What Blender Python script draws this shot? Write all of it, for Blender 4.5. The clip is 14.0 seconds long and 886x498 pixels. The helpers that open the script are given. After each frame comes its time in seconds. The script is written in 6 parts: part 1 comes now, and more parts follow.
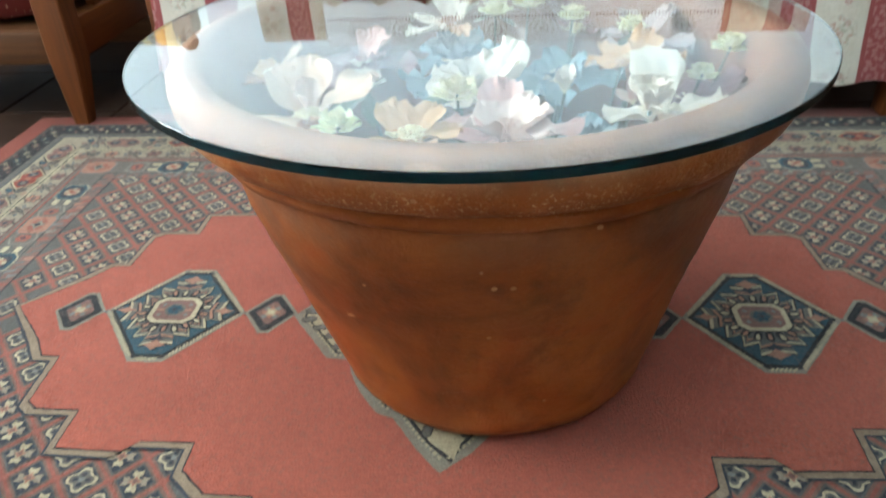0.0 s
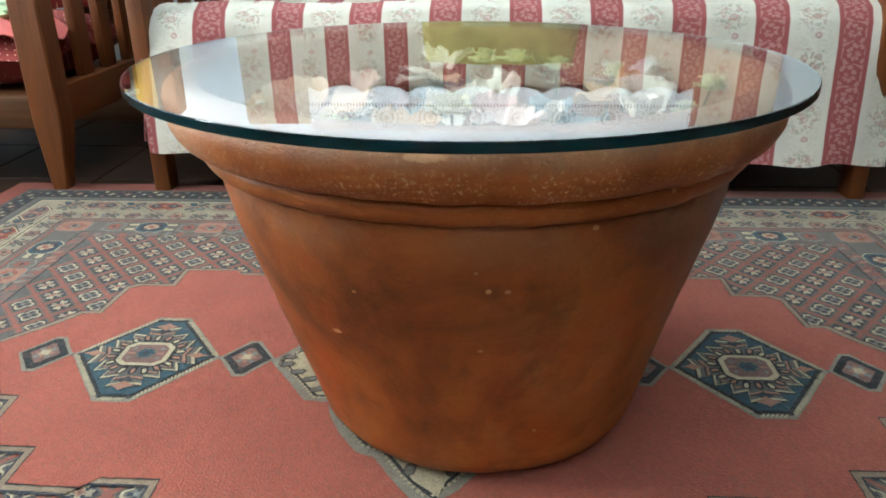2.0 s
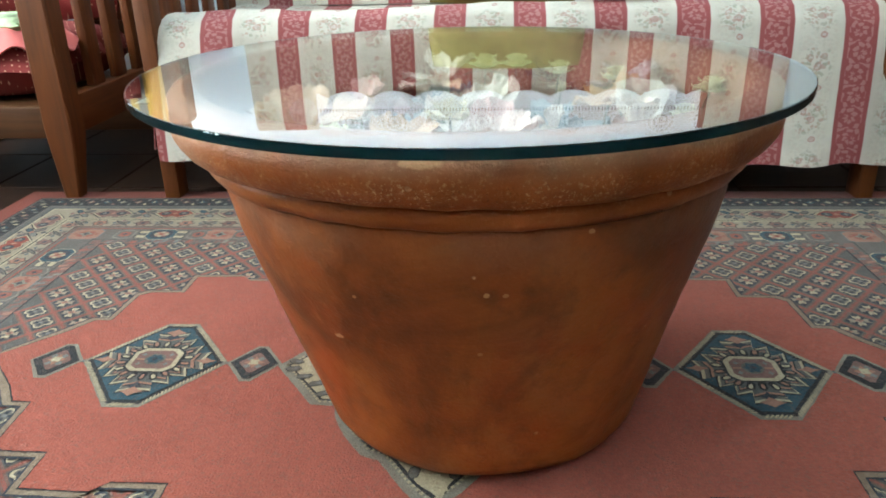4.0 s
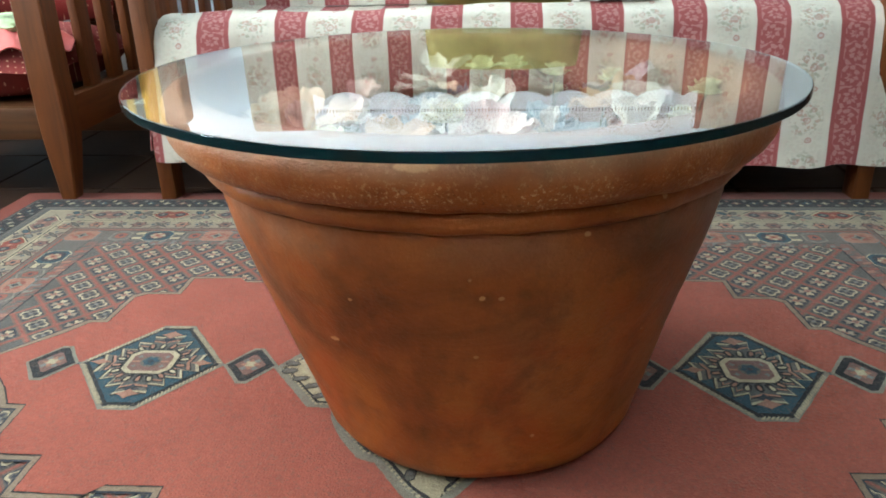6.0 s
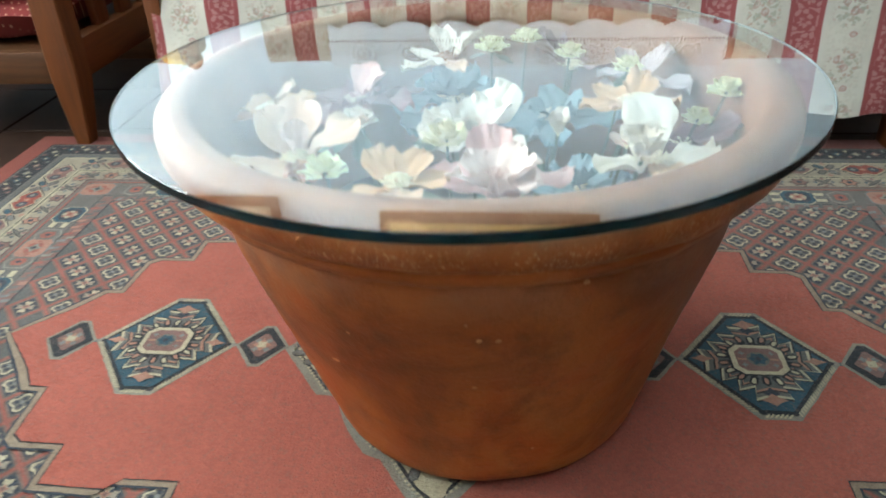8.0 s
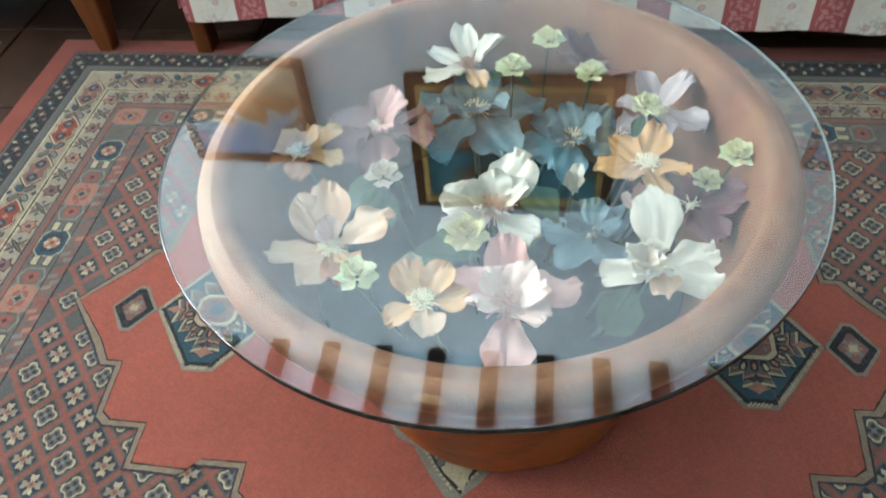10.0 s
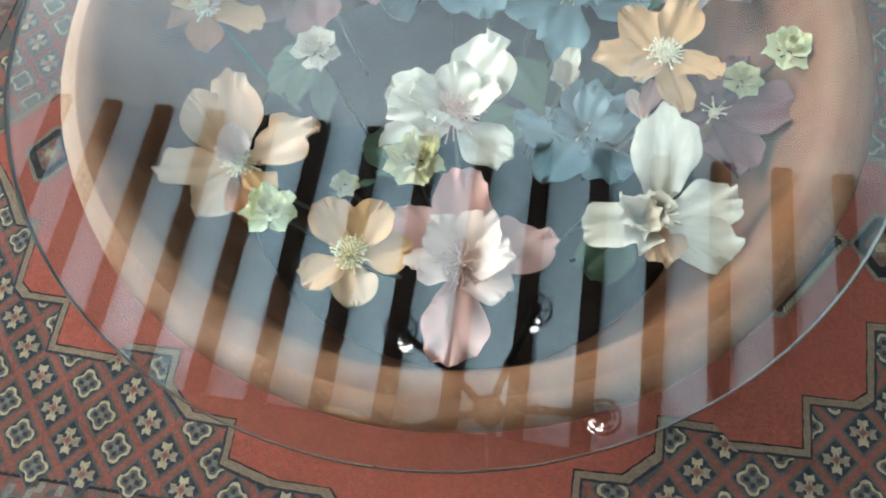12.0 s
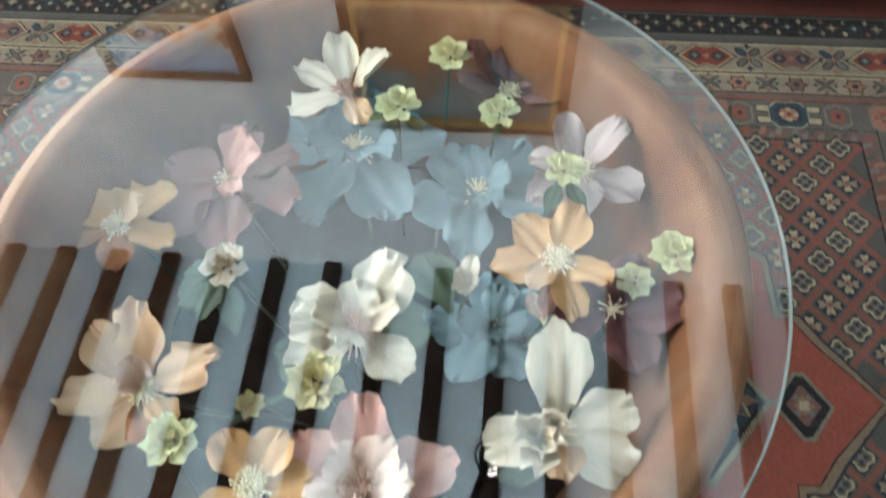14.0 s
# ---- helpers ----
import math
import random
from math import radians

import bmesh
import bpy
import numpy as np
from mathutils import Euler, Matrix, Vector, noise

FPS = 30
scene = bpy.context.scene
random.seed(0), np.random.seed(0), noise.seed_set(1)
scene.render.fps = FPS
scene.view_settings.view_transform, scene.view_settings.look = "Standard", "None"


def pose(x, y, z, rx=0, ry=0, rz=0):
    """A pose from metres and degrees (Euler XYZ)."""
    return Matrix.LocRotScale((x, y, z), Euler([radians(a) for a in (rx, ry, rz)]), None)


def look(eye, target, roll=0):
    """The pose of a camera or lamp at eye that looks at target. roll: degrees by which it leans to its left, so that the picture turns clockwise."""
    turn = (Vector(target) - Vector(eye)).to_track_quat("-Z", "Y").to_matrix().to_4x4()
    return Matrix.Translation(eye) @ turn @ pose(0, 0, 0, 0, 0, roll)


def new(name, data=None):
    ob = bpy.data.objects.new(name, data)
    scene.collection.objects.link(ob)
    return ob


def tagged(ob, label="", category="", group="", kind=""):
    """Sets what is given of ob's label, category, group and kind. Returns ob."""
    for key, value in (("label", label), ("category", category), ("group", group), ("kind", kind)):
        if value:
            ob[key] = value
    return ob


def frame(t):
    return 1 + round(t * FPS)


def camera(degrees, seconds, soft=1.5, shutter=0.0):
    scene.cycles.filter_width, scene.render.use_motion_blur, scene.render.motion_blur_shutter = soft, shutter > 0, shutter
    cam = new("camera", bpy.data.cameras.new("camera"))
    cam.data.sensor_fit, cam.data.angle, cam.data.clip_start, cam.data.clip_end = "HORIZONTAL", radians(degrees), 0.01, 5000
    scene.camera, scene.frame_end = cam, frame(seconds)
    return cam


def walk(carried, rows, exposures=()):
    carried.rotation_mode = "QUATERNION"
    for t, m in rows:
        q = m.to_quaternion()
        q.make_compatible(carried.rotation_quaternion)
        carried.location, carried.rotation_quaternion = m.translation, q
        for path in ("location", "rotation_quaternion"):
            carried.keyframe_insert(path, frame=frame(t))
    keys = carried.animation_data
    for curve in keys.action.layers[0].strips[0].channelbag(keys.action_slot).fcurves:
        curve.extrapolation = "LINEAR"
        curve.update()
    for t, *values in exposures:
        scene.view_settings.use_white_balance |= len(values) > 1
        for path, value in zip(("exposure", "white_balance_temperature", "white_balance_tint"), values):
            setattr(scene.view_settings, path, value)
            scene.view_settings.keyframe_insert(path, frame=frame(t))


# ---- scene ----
cam = camera(61.5, 14.0, soft=1.8, shutter=0.5)
PATH = [
    (0, (0.085, -0.906, 0.687), (-0.09, 0.782, -0.371), -2.9),
    (0.5, (0.069, -0.931, 0.644), (-0.054, 0.874, -0.21), -1.6),
    (1, (0.063, -0.943, 0.615), (-0.037, 0.877, -0.206), -1.5),
    (1.5, (0.062, -0.951, 0.599), (-0.06, 0.884, -0.187), -0.7),
    (2, (0.063, -0.947, 0.591), (-0.034, 0.889, -0.197), -0.3),
    (2.5, (0.073, -0.946, 0.589), (-0.051, 0.885, -0.205), -1.1),
    (3, (0.076, -0.95, 0.594), (-0.053, 0.885, -0.192), -1.3),
    (5.5, (0.079, -0.954, 0.596), (-0.058, 0.883, -0.181), -1.4),
    (6, (0.079, -0.951, 0.597), (-0.047, 0.887, -0.182), -1.3),
    (6.5, (0.077, -0.953, 0.599), (-0.063, 0.889, -0.169), -1.6),
    (7, (0.076, -0.96, 0.601), (-0.068, 0.876, -0.181), -1.7),
    (7.5, (0.077, -0.931, 0.625), (-0.045, 0.905, -0.159), -0.5),
    (7.7, (0.085, -0.906, 0.635), (-0.052, 0.894, -0.227), -1.1),
    (8, (0.104, -0.876, 0.711), (-0.091, 0.826, -0.321), -2.3),
    (8.2, (0.11, -0.875, 0.778), (-0.118, 0.791, -0.306), -3.3),
    (10.3, (0.106, -0.689, 1.023), (-0.137, 0.519, -0.552), -6.2),
    (10.5, (0.099, -0.664, 1.016), (-0.104, 0.478, -0.614), -5.9),
    (11, (0.126, -0.581, 1.001), (-0.109, 0.415, -0.718), -6.7),
    (11.5, (0.15, -0.498, 0.983), (-0.102, 0.383, -0.795), -7.3),
    (12, (0.129, -0.473, 0.961), (-0.077, 0.273, -0.883), -7.5),
    (12.5, (0.117, -0.468, 0.969), (-0.082, 0.335, -0.852), -7.9),
    (13, (0.132, -0.462, 0.977), (-0.001, 0.385, -0.83), -5.0),
    (13.5, (0.171, -0.432, 0.99), (0.047, 0.495, -0.778), -4.2),
    (14, (0.181, -0.393, 1.007), (0.029, 0.634, -0.703), -4.0),
]
EXPOSURES = [(0.0, 0.55, 6400, 7), (7.5, 0.56, 6400, 7), (8.2, 0.53, 6350, 7), (10.3, 0.15, 6300, 8), (12.5, 0.04, 6550, 9), (14.0, 0.01, 6850, 13)]
WEST_W, SOUTH_W, DAY = 110.0, 310.0, (0.87, 0.93, 0.93)
walk(cam, [(t, look(eye, target, roll)) for t, eye, target, roll in PATH], EXPOSURES)

# ---- light ----
WALL_Y, CEIL = 1.55, 3.36            # wall behind the sofa, underside of the ceiling boards
WEST, EAST, SOUTH = -2.6, 4.3, -2.7  # the other walls
world = bpy.data.worlds.new("sky")
scene.world = world
world.use_nodes = True
wn = world.node_tree.nodes
sky = wn.new("ShaderNodeTexSky")
sky.sky_type = "NISHITA"
sky.sun_disc = False
sky.sun_elevation = radians(42)
sky.sun_rotation = radians(250)
world.node_tree.links.new(sky.outputs[0], wn["Background"].inputs[0])
wn["Background"].inputs[1].default_value = 0.10


def window_light(name, m, w, h, watts, colour, spread):
    """Daylight through a window, much of it thrown up by the sunny terrace outside."""
    data = bpy.data.lights.new(name, "AREA")
    data.shape, data.size, data.size_y = "RECTANGLE", w, h
    data.energy, data.color, data.spread = watts, colour, radians(spread)
    ob = new(name, data)
    ob.matrix_world = m
    return ob


window_light("west_window_light", pose(WEST - 0.02, 0.30, 1.72, 0, -86, 0), 1.5, 2.1, WEST_W, DAY, 150)
window_light("south_window_light", pose(-0.35, SOUTH - 0.02, 1.72, 139, 0, 0), 1.7, 1.5, SOUTH_W, DAY, 100)


# ---- materials ----
class Nodes:
    """A small builder for node materials."""

    def __init__(self, name, rough=0.6, metal=0.0):
        self.mat = bpy.data.materials.new(name)
        self.mat.use_nodes = True
        self.tree = self.mat.node_tree
        self.bsdf = self.tree.nodes["Principled BSDF"]
        self.bsdf.inputs["Roughness"].default_value = rough
        self.bsdf.inputs["Metallic"].default_value = metal

    def node(self, kind, **sockets):
        n = self.tree.nodes.new(kind)
        for k, v in sockets.items():
            self.put(n.inputs[k.replace("_", " ")], v)
        return n

    def put(self, socket, v):
        if isinstance(v, bpy.types.NodeSocket):
            self.tree.links.new(v, socket)
        else:
            socket.default_value = v

    def position(self):
        return self.tree.nodes.new("ShaderNodeNewGeometry").outputs["Position"]

    def local(self):
        return self.tree.nodes.new("ShaderNodeTexCoord").outputs["Object"]

    def math(self, op, a, b=0.0, c=0.0):
        n = self.tree.nodes.new("ShaderNodeMath")
        n.operation = op
        for s, v in zip(n.inputs, (a, b, c)):
            self.put(s, v)
        return n.outputs[0]

    def noise(self, at, scale, detail=3.0, rough=0.55, distort=0.0):
        n = self.node("ShaderNodeTexNoise", Vector=at, Scale=scale, Detail=detail, Roughness=rough, Distortion=distort)
        return n.outputs["Fac"]

    def ramp(self, fac, stops):
        n = self.tree.nodes.new("ShaderNodeValToRGB")
        e = n.color_ramp.elements
        while len(e) < len(stops):
            e.new(0.5)
        for s, (p, c) in zip(e, stops):
            s.position, s.color = p, (*c, 1.0) if len(c) == 3 else c
        self.put(n.inputs[0], fac)
        return n.outputs[0]

    def mix(self, fac, a, b, mode="MIX"):
        n = self.tree.nodes.new("ShaderNodeMix")
        n.data_type, n.blend_type = "RGBA", mode
        for i, v in ((0, fac), (6, a), (7, b)):
            if not isinstance(v, bpy.types.NodeSocket) and i > 0 and len(v) == 3:
                v = (*v, 1.0)
            self.put(n.inputs[i], v)
        return n.outputs[2]

    def split(self, v):
        n = self.tree.nodes.new("ShaderNodeSeparateXYZ")
        self.put(n.inputs[0], v)
        return n.outputs

    def join(self, x, y, z=0.0):
        n = self.tree.nodes.new("ShaderNodeCombineXYZ")
        for s, v in zip(n.inputs, (x, y, z)):
            self.put(s, v)
        return n.outputs[0]

    def bump(self, height, strength=0.3, distance=0.002):
        n = self.node("ShaderNodeBump", Strength=strength, Distance=distance, Height=height)
        self.tree.links.new(n.outputs[0], self.bsdf.inputs["Normal"])

    def colour(self, v):
        self.put(self.bsdf.inputs["Base Color"], v if isinstance(v, bpy.types.NodeSocket) or len(v) == 4 else (*v, 1.0))
        return self.mat


def shade(c, k):
    return tuple(min(1.0, a * k) for a in c)


def wool(name, c, worn_or_glint=0.22):
    n = Nodes(name, 0.95)
    at = n.position()
    big = n.noise(at, 9, 4)
    fine = n.noise(at, 420, 2, 0.7)
    knots = n.node("ShaderNodeTexVoronoi", Vector=at, Scale=300.0)
    tone = n.split(knots.outputs["Color"])[0]
    col = n.ramp(big, ((0.3, shade(c, 1 - worn_or_glint)), (0.7, shade(c, 1 + worn_or_glint))))
    col = n.mix(n.math("MULTIPLY", fine, 0.55), col, shade(c, 0.55))
    # knots differ in tone, and some neighbouring threads show through
    col = n.mix(n.math("MULTIPLY", tone, 0.30), col, shade(c, 1.45))
    col = n.mix(n.ramp(n.split(knots.outputs["Color"])[1], ((0.78, (0, 0, 0)), (0.95, (0.32, 0.32, 0.32)))), col, (0.10, 0.062, 0.048))
    n.bump(n.math("ADD", fine, knots.outputs["Distance"]), 0.6, 0.0015)
    n.bsdf.inputs["Sheen Weight"].default_value = 0.05
    n.bsdf.inputs["Specular IOR Level"].default_value = 0.15
    return n.colour(col)


def wood(name, c, axis="z", rough=0.45):
    n = Nodes(name, rough)
    at = n.local()
    x, y, z = n.split(at)
    k = {"x": (4, 60, 60), "y": (60, 4, 60), "z": (60, 60, 4)}[axis]
    v = n.join(n.math("MULTIPLY", x, k[0]), n.math("MULTIPLY", y, k[1]), n.math("MULTIPLY", z, k[2]))
    grain = n.noise(v, 1.0, 5, 0.6, 0.4)
    stain = n.noise(at, 5, 3)
    col = n.ramp(grain, ((0.25, shade(c, 0.5)), (0.5, c), (0.75, shade(c, 1.35))))
    col = n.mix(n.math("MULTIPLY", stain, 0.5), col, shade(c, 0.5))
    n.bump(grain, 0.2, 0.001)
    n.bsdf.inputs["Specular IOR Level"].default_value = 0.3
    return n.colour(col)


def plain(name, c, rough=0.6, vary=0.15, scale=14, bump=0.2, metal=0.0, fine=180, gloss=0.5):
    n = Nodes(name, rough, metal)
    n.bsdf.inputs["Specular IOR Level"].default_value = gloss
    at = n.position()
    col = n.ramp(n.noise(at, scale, 4), ((0.3, shade(c, 1 - vary)), (0.7, shade(c, 1 + vary))))
    n.bump(n.noise(at, fine, 3), bump, 0.001)
    return n.colour(col)


def terracotta(name):
    n = Nodes(name, 0.55)
    n.bsdf.inputs["Specular IOR Level"].default_value = 0.32
    at = n.local()
    x, y, z = n.split(at)
    h = n.math("DIVIDE", z, 0.45)
    cloud = n.noise(at, 4.6, 5, 0.62, 0.6)
    second = n.noise(at, 9.5, 4, 0.6, 0.3)
    mid = n.noise(at, 26, 4, 0.65)
    fine = n.noise(at, 230, 3, 0.7)
    col = n.ramp(cloud, ((0.34, (0.095, 0.023, 0.005)), (0.46, (0.225, 0.054, 0.009)), (0.58, (0.355, 0.096, 0.017)), (0.72, (0.35, 0.128, 0.040))))
    col = n.mix(n.ramp(second, ((0.52, (0, 0, 0)), (0.68, (0.7, 0.7, 0.7)))), col, (0.34, 0.058, 0.006))
    col = n.mix(n.ramp(n.noise(at, 6.5, 4, 0.6, 0.9), ((0.54, (0, 0, 0)), (0.68, (0.55, 0.55, 0.55)))), col, (0.125, 0.028, 0.005))
    col = n.mix(n.ramp(mid, ((0.52, (0, 0, 0)), (0.74, (0.6, 0.6, 0.6)))), col, (0.115, 0.032, 0.008))
    col = n.mix(n.math("MULTIPLY", fine, 0.35), col, (0.14, 0.040, 0.010))
    # lime haze high on the body, and a worn pale line along the moulding
    haze = n.ramp(n.math("ADD", h, n.math("MULTIPLY", n.math("SUBTRACT", mid, 0.5), 0.10)), ((0.64, (0, 0, 0)), (0.72, (0.42, 0.42, 0.42)), (0.755, (0.30, 0.30, 0.30)), (0.77, (0, 0, 0))))
    col = n.mix(n.math("MULTIPLY", haze, n.ramp(second, ((0.40, (0.1, 0.1, 0.1)), (0.60, (1, 1, 1))))), col, (0.27, 0.150, 0.085))
    roll = n.ramp(h, ((0.765, (0, 0, 0)), (0.780, (0.6, 0.6, 0.6)), (0.822, (0.5, 0.5, 0.5)), (0.835, (0.85, 0.85, 0.85)), (0.90, (0.6, 0.6, 0.6)), (0.93, (0.3, 0.3, 0.3))))
    col = n.mix(n.math("MULTIPLY", roll, n.ramp(mid, ((0.3, (0.45, 0.45, 0.45)), (0.6, (1, 1, 1))))), col, n.ramp(second, ((0.38, (0.30, 0.072, 0.011)), (0.62, (0.46, 0.145, 0.032)))))
    # the upper half of the roll is greyed by dust, with pale lime specks below it
    dust = n.ramp(n.math("ADD", h, n.math("MULTIPLY", n.math("SUBTRACT", mid, 0.5), 0.07)), ((0.885, (0, 0, 0)), (0.935, (0.62, 0.62, 0.62))))
    col = n.mix(dust, col, n.ramp(second, ((0.35, (0.165, 0.090, 0.052)), (0.65, (0.245, 0.155, 0.100)))))
    zone = n.ramp(h, ((0.74, (0.03, 0.03, 0.03)), (0.81, (0.12, 0.12, 0.12)), (0.832, (1, 1, 1)), (0.870, (0.8, 0.8, 0.8)), (0.900, (0.16, 0.16, 0.16))))
    speck = n.ramp(n.noise(at, 260, 2, 0.8), ((0.56, (0, 0, 0)), (0.66, (1, 1, 1))))
    patchy = n.ramp(second, ((0.38, (0, 0, 0)), (0.56, (1, 1, 1))))
    col = n.mix(n.math("MULTIPLY", n.math("MULTIPLY", speck, zone), n.math("MULTIPLY", patchy, 1.0)), col, (0.70, 0.44, 0.24))
    dark = n.ramp(n.noise(at, 310, 2, 0.8), ((0.60, (0, 0, 0)), (0.68, (1, 1, 1))))
    col = n.mix(n.math("MULTIPLY", n.math("MULTIPLY", dark, zone), 0.6), col, (0.10, 0.028, 0.008))
    # pale patch on the worn left shoulder: the window's highlight painted in
    worn_or_glint = n.math("MULTIPLY", n.ramp(n.math("ADD", n.math("ADD", x, 0.5), n.math("MULTIPLY", mid, 0.05)), ((0.240, (1, 1, 1)), (0.300, (0, 0, 0)))), n.ramp(h, ((0.74, (0, 0, 0)), (0.77, (0.6, 0.6, 0.6)), (0.825, (0.8, 0.8, 0.8)), (0.94, (0.6, 0.6, 0.6)))))
    col = n.mix(n.math("MULTIPLY", worn_or_glint, n.ramp(fine, ((0.35, (0.3, 0.3, 0.3)), (0.6, (0.9, 0.9, 0.9))))), col, (0.46, 0.30, 0.20))
    # small knocked-off chips
    pits = n.node("ShaderNodeTexVoronoi", Vector=at, Scale=15.0).outputs["Distance"]
    hole = n.ramp(n.math("ADD", pits, n.math("MULTIPLY", n.noise(at, 90, 2), 0.05)), ((0.055, (1, 1, 1)), (0.070, (0, 0, 0))))
    col = n.mix(n.math("MULTIPLY", hole, 0.5), col, (0.50, 0.27, 0.14))
    ragged = n.math("MULTIPLY", n.math("SUBTRACT", n.noise(at, 140, 2), 0.5), 0.012)
    for cx, cz, rx, rz, k in ((-0.131, 0.1975, 0.0060, 0.0040, 0.9), (0.023, 0.2755, 0.0038, 0.0036, 0.9), (0.041, 0.2745, 0.0036, 0.0030, 0.6), (-0.030, 0.4175, 0.0240, 0.0062, 0.55), (0.117, 0.3350, 0.0040, 0.0030, 0.8), (0.185, 0.3660, 0.0036, 0.0036, 0.8), (0.017, 0.2000, 0.0034, 0.0030, 0.5), (-0.105, 0.2600, 0.0030, 0.0026, 0.6)):
        dx = n.math("DIVIDE", n.math("SUBTRACT", x, cx), rx)
        dz = n.math("DIVIDE", n.math("SUBTRACT", z, cz), rz)
        d = n.math("SQRT", n.math("ADD", n.math("POWER", dx, 2.0), n.math("POWER", dz, 2.0)))
        chip = n.ramp(n.math("ADD", n.math("MULTIPLY", d, 0.62), n.math("MULTIPLY", ragged, 45.0)), ((0.38, (1, 1, 1)), (0.54, (0, 0, 0))))
        front = n.math("LESS_THAN", y, 0.0)
        col = n.mix(n.math("MULTIPLY", n.math("MULTIPLY", chip, front), k), col, (0.52, 0.27, 0.13))
    pitted = n.math("MULTIPLY", n.noise(at, 170, 3, 0.75), n.math("ADD", 0.25, n.math("MULTIPLY", n.ramp(h, ((0.80, (0, 0, 0)), (0.84, (1, 1, 1)))), 0.6)))
    n.bump(n.math("ADD", n.math("ADD", n.math("ADD", n.math("MULTIPLY", fine, 0.45), pitted), mid), n.math("MULTIPLY", hole, -1.0)), 0.55, 0.003)
    n.put(n.bsdf.inputs["Roughness"], n.mix(dust, n.ramp(cloud, ((0.3, (0.38, 0.38, 0.38)), (0.7, (0.55, 0.55, 0.55)))), (0.85, 0.85, 0.85)))
    return n.colour(col)


def pot_inside(name):
    """Bare clay under a streaky bloom of lime."""
    n = Nodes(name, 0.75)
    at = n.local()
    x, y, z = n.split(at)
    streak = n.noise(n.join(n.math("MULTIPLY", x, 9.0), n.math("MULTIPLY", y, 9.0), n.math("MULTIPLY", z, 3.0)), 1.6, 5, 0.65, 0.8)
    fine = n.noise(at, 150, 3, 0.7)
    col = n.ramp(streak, ((0.34, (0.105, 0.029, 0.006)), (0.46, (0.165, 0.057, 0.017)), (0.58, (0.195, 0.088, 0.038)), (0.72, (0.225, 0.135, 0.080))))
    col = n.mix(n.math("MULTIPLY", fine, 0.4), col, (0.15, 0.060, 0.024))
    n.bump(n.math("ADD", fine, streak), 0.4, 0.002)
    return n.colour(col)


STRIPE0, STRIPE = -0.022, 0.1814     # centre of one red stripe, and their spacing


def striped_cloth(name):
    n = Nodes(name, 0.85)
    at = n.position()
    x, y, z = n.split(at)
    s = n.math("ADD", y, z)
    sway = n.math("MULTIPLY", n.math("SUBTRACT", n.noise(at, 4.5, 2), 0.5), 0.055)
    u = n.math("ADD", n.math("DIVIDE", n.math("SUBTRACT", x, STRIPE0 - STRIPE / 2), STRIPE), sway)
    cell = n.math("ABSOLUTE", n.math("SUBTRACT", n.math("FRACT", u), 0.5))
    red = n.ramp(cell, ((0.196, (1, 1, 1)), (0.206, (0, 0, 0))))
    # scrolls with leaves woven in the middle of the red stripes, turning left and right by turns
    v2 = n.join(n.math("MULTIPLY", n.math("SUBTRACT", n.math("FRACT", u), 0.5), STRIPE), s)
    bend = n.node("ShaderNodeTexNoise", Vector=v2, Scale=55.0, Detail=2.0)
    w = n.math("ADD", n.split(v2)[0], n.math("MULTIPLY", n.math("SUBTRACT", n.split(bend.outputs["Color"])[0], 0.5), 0.014))
    turn = n.math("DIVIDE", n.math("ADD", s, n.math("MULTIPLY", n.math("SUBTRACT", n.split(bend.outputs["Color"])[1], 0.5), 0.014)), 0.052)
    flip = n.math("SUBTRACT", n.math("MULTIPLY", n.math("FLOORED_MODULO", n.math("FLOOR", turn), 2.0), 2.0), 1.0)
    dy = n.math("MULTIPLY", n.math("SUBTRACT", n.math("FRACT", turn), 0.5), 0.052)
    dx = n.math("SUBTRACT", n.math("MULTIPLY", w, flip), 0.006)
    r = n.math("SQRT", n.math("ADD", n.math("POWER", dx, 2.0), n.math("POWER", dy, 2.0)))
    th = n.math("ARCTAN2", dy, dx)
    coil = n.math("SINE", n.math("ADD", th, n.math("MULTIPLY", r, 330.0)))
    leaf = n.math("SINE", n.math("SUBTRACT", n.math("MULTIPLY", th, 7.0), n.math("MULTIPLY", r, 240.0)))
    scroll = n.ramp(n.math("ADD", coil, n.math("MULTIPLY", leaf, 0.85)), ((0.0, (0, 0, 0)), (0.40, (1, 1, 1))))
    scroll = n.math("MULTIPLY", scroll, n.ramp(cell, ((0.138, (1, 1, 1)), (0.150, (0, 0, 0)))))
    redcol = n.mix(n.math("MULTIPLY", scroll, 0.8), (0.265, 0.055, 0.054), (0.40, 0.180, 0.165))
    # a spray of roses and leaves, then two single roses, over and over up the middle of the cream
    side = n.ramp(cell, ((0.250, (0, 0, 0)), (0.30, (1, 1, 1))))
    vx = n.join(x, s)
    warp = n.tree.nodes.new("ShaderNodeVectorMath")
    warp.operation = "MULTIPLY_ADD"
    n.put(warp.inputs[0], bend.outputs["Color"])
    warp.inputs[1].default_value = (0.018, 0.018, 0.0)
    n.put(warp.inputs[2], vx)
    repeat = 0.128
    bx = n.math("MULTIPLY", n.math("SUBTRACT", n.split(bend.outputs["Color"])[0], 0.5), 0.012)
    by = n.math("MULTIPLY", n.math("SUBTRACT", n.split(bend.outputs["Color"])[1], 0.5), 0.012)
    wx = n.math("ADD", bx, n.math("MULTIPLY", n.math("SUBTRACT", n.math("FRACT", n.math("ADD", u, 0.5)), 0.5), STRIPE))

    def along(shift):
        return n.math("ADD", by, n.math("MULTIPLY", n.math("SUBTRACT", n.math("FRACT", n.math("DIVIDE", n.math("ADD", s, shift), repeat)), 0.5), repeat))

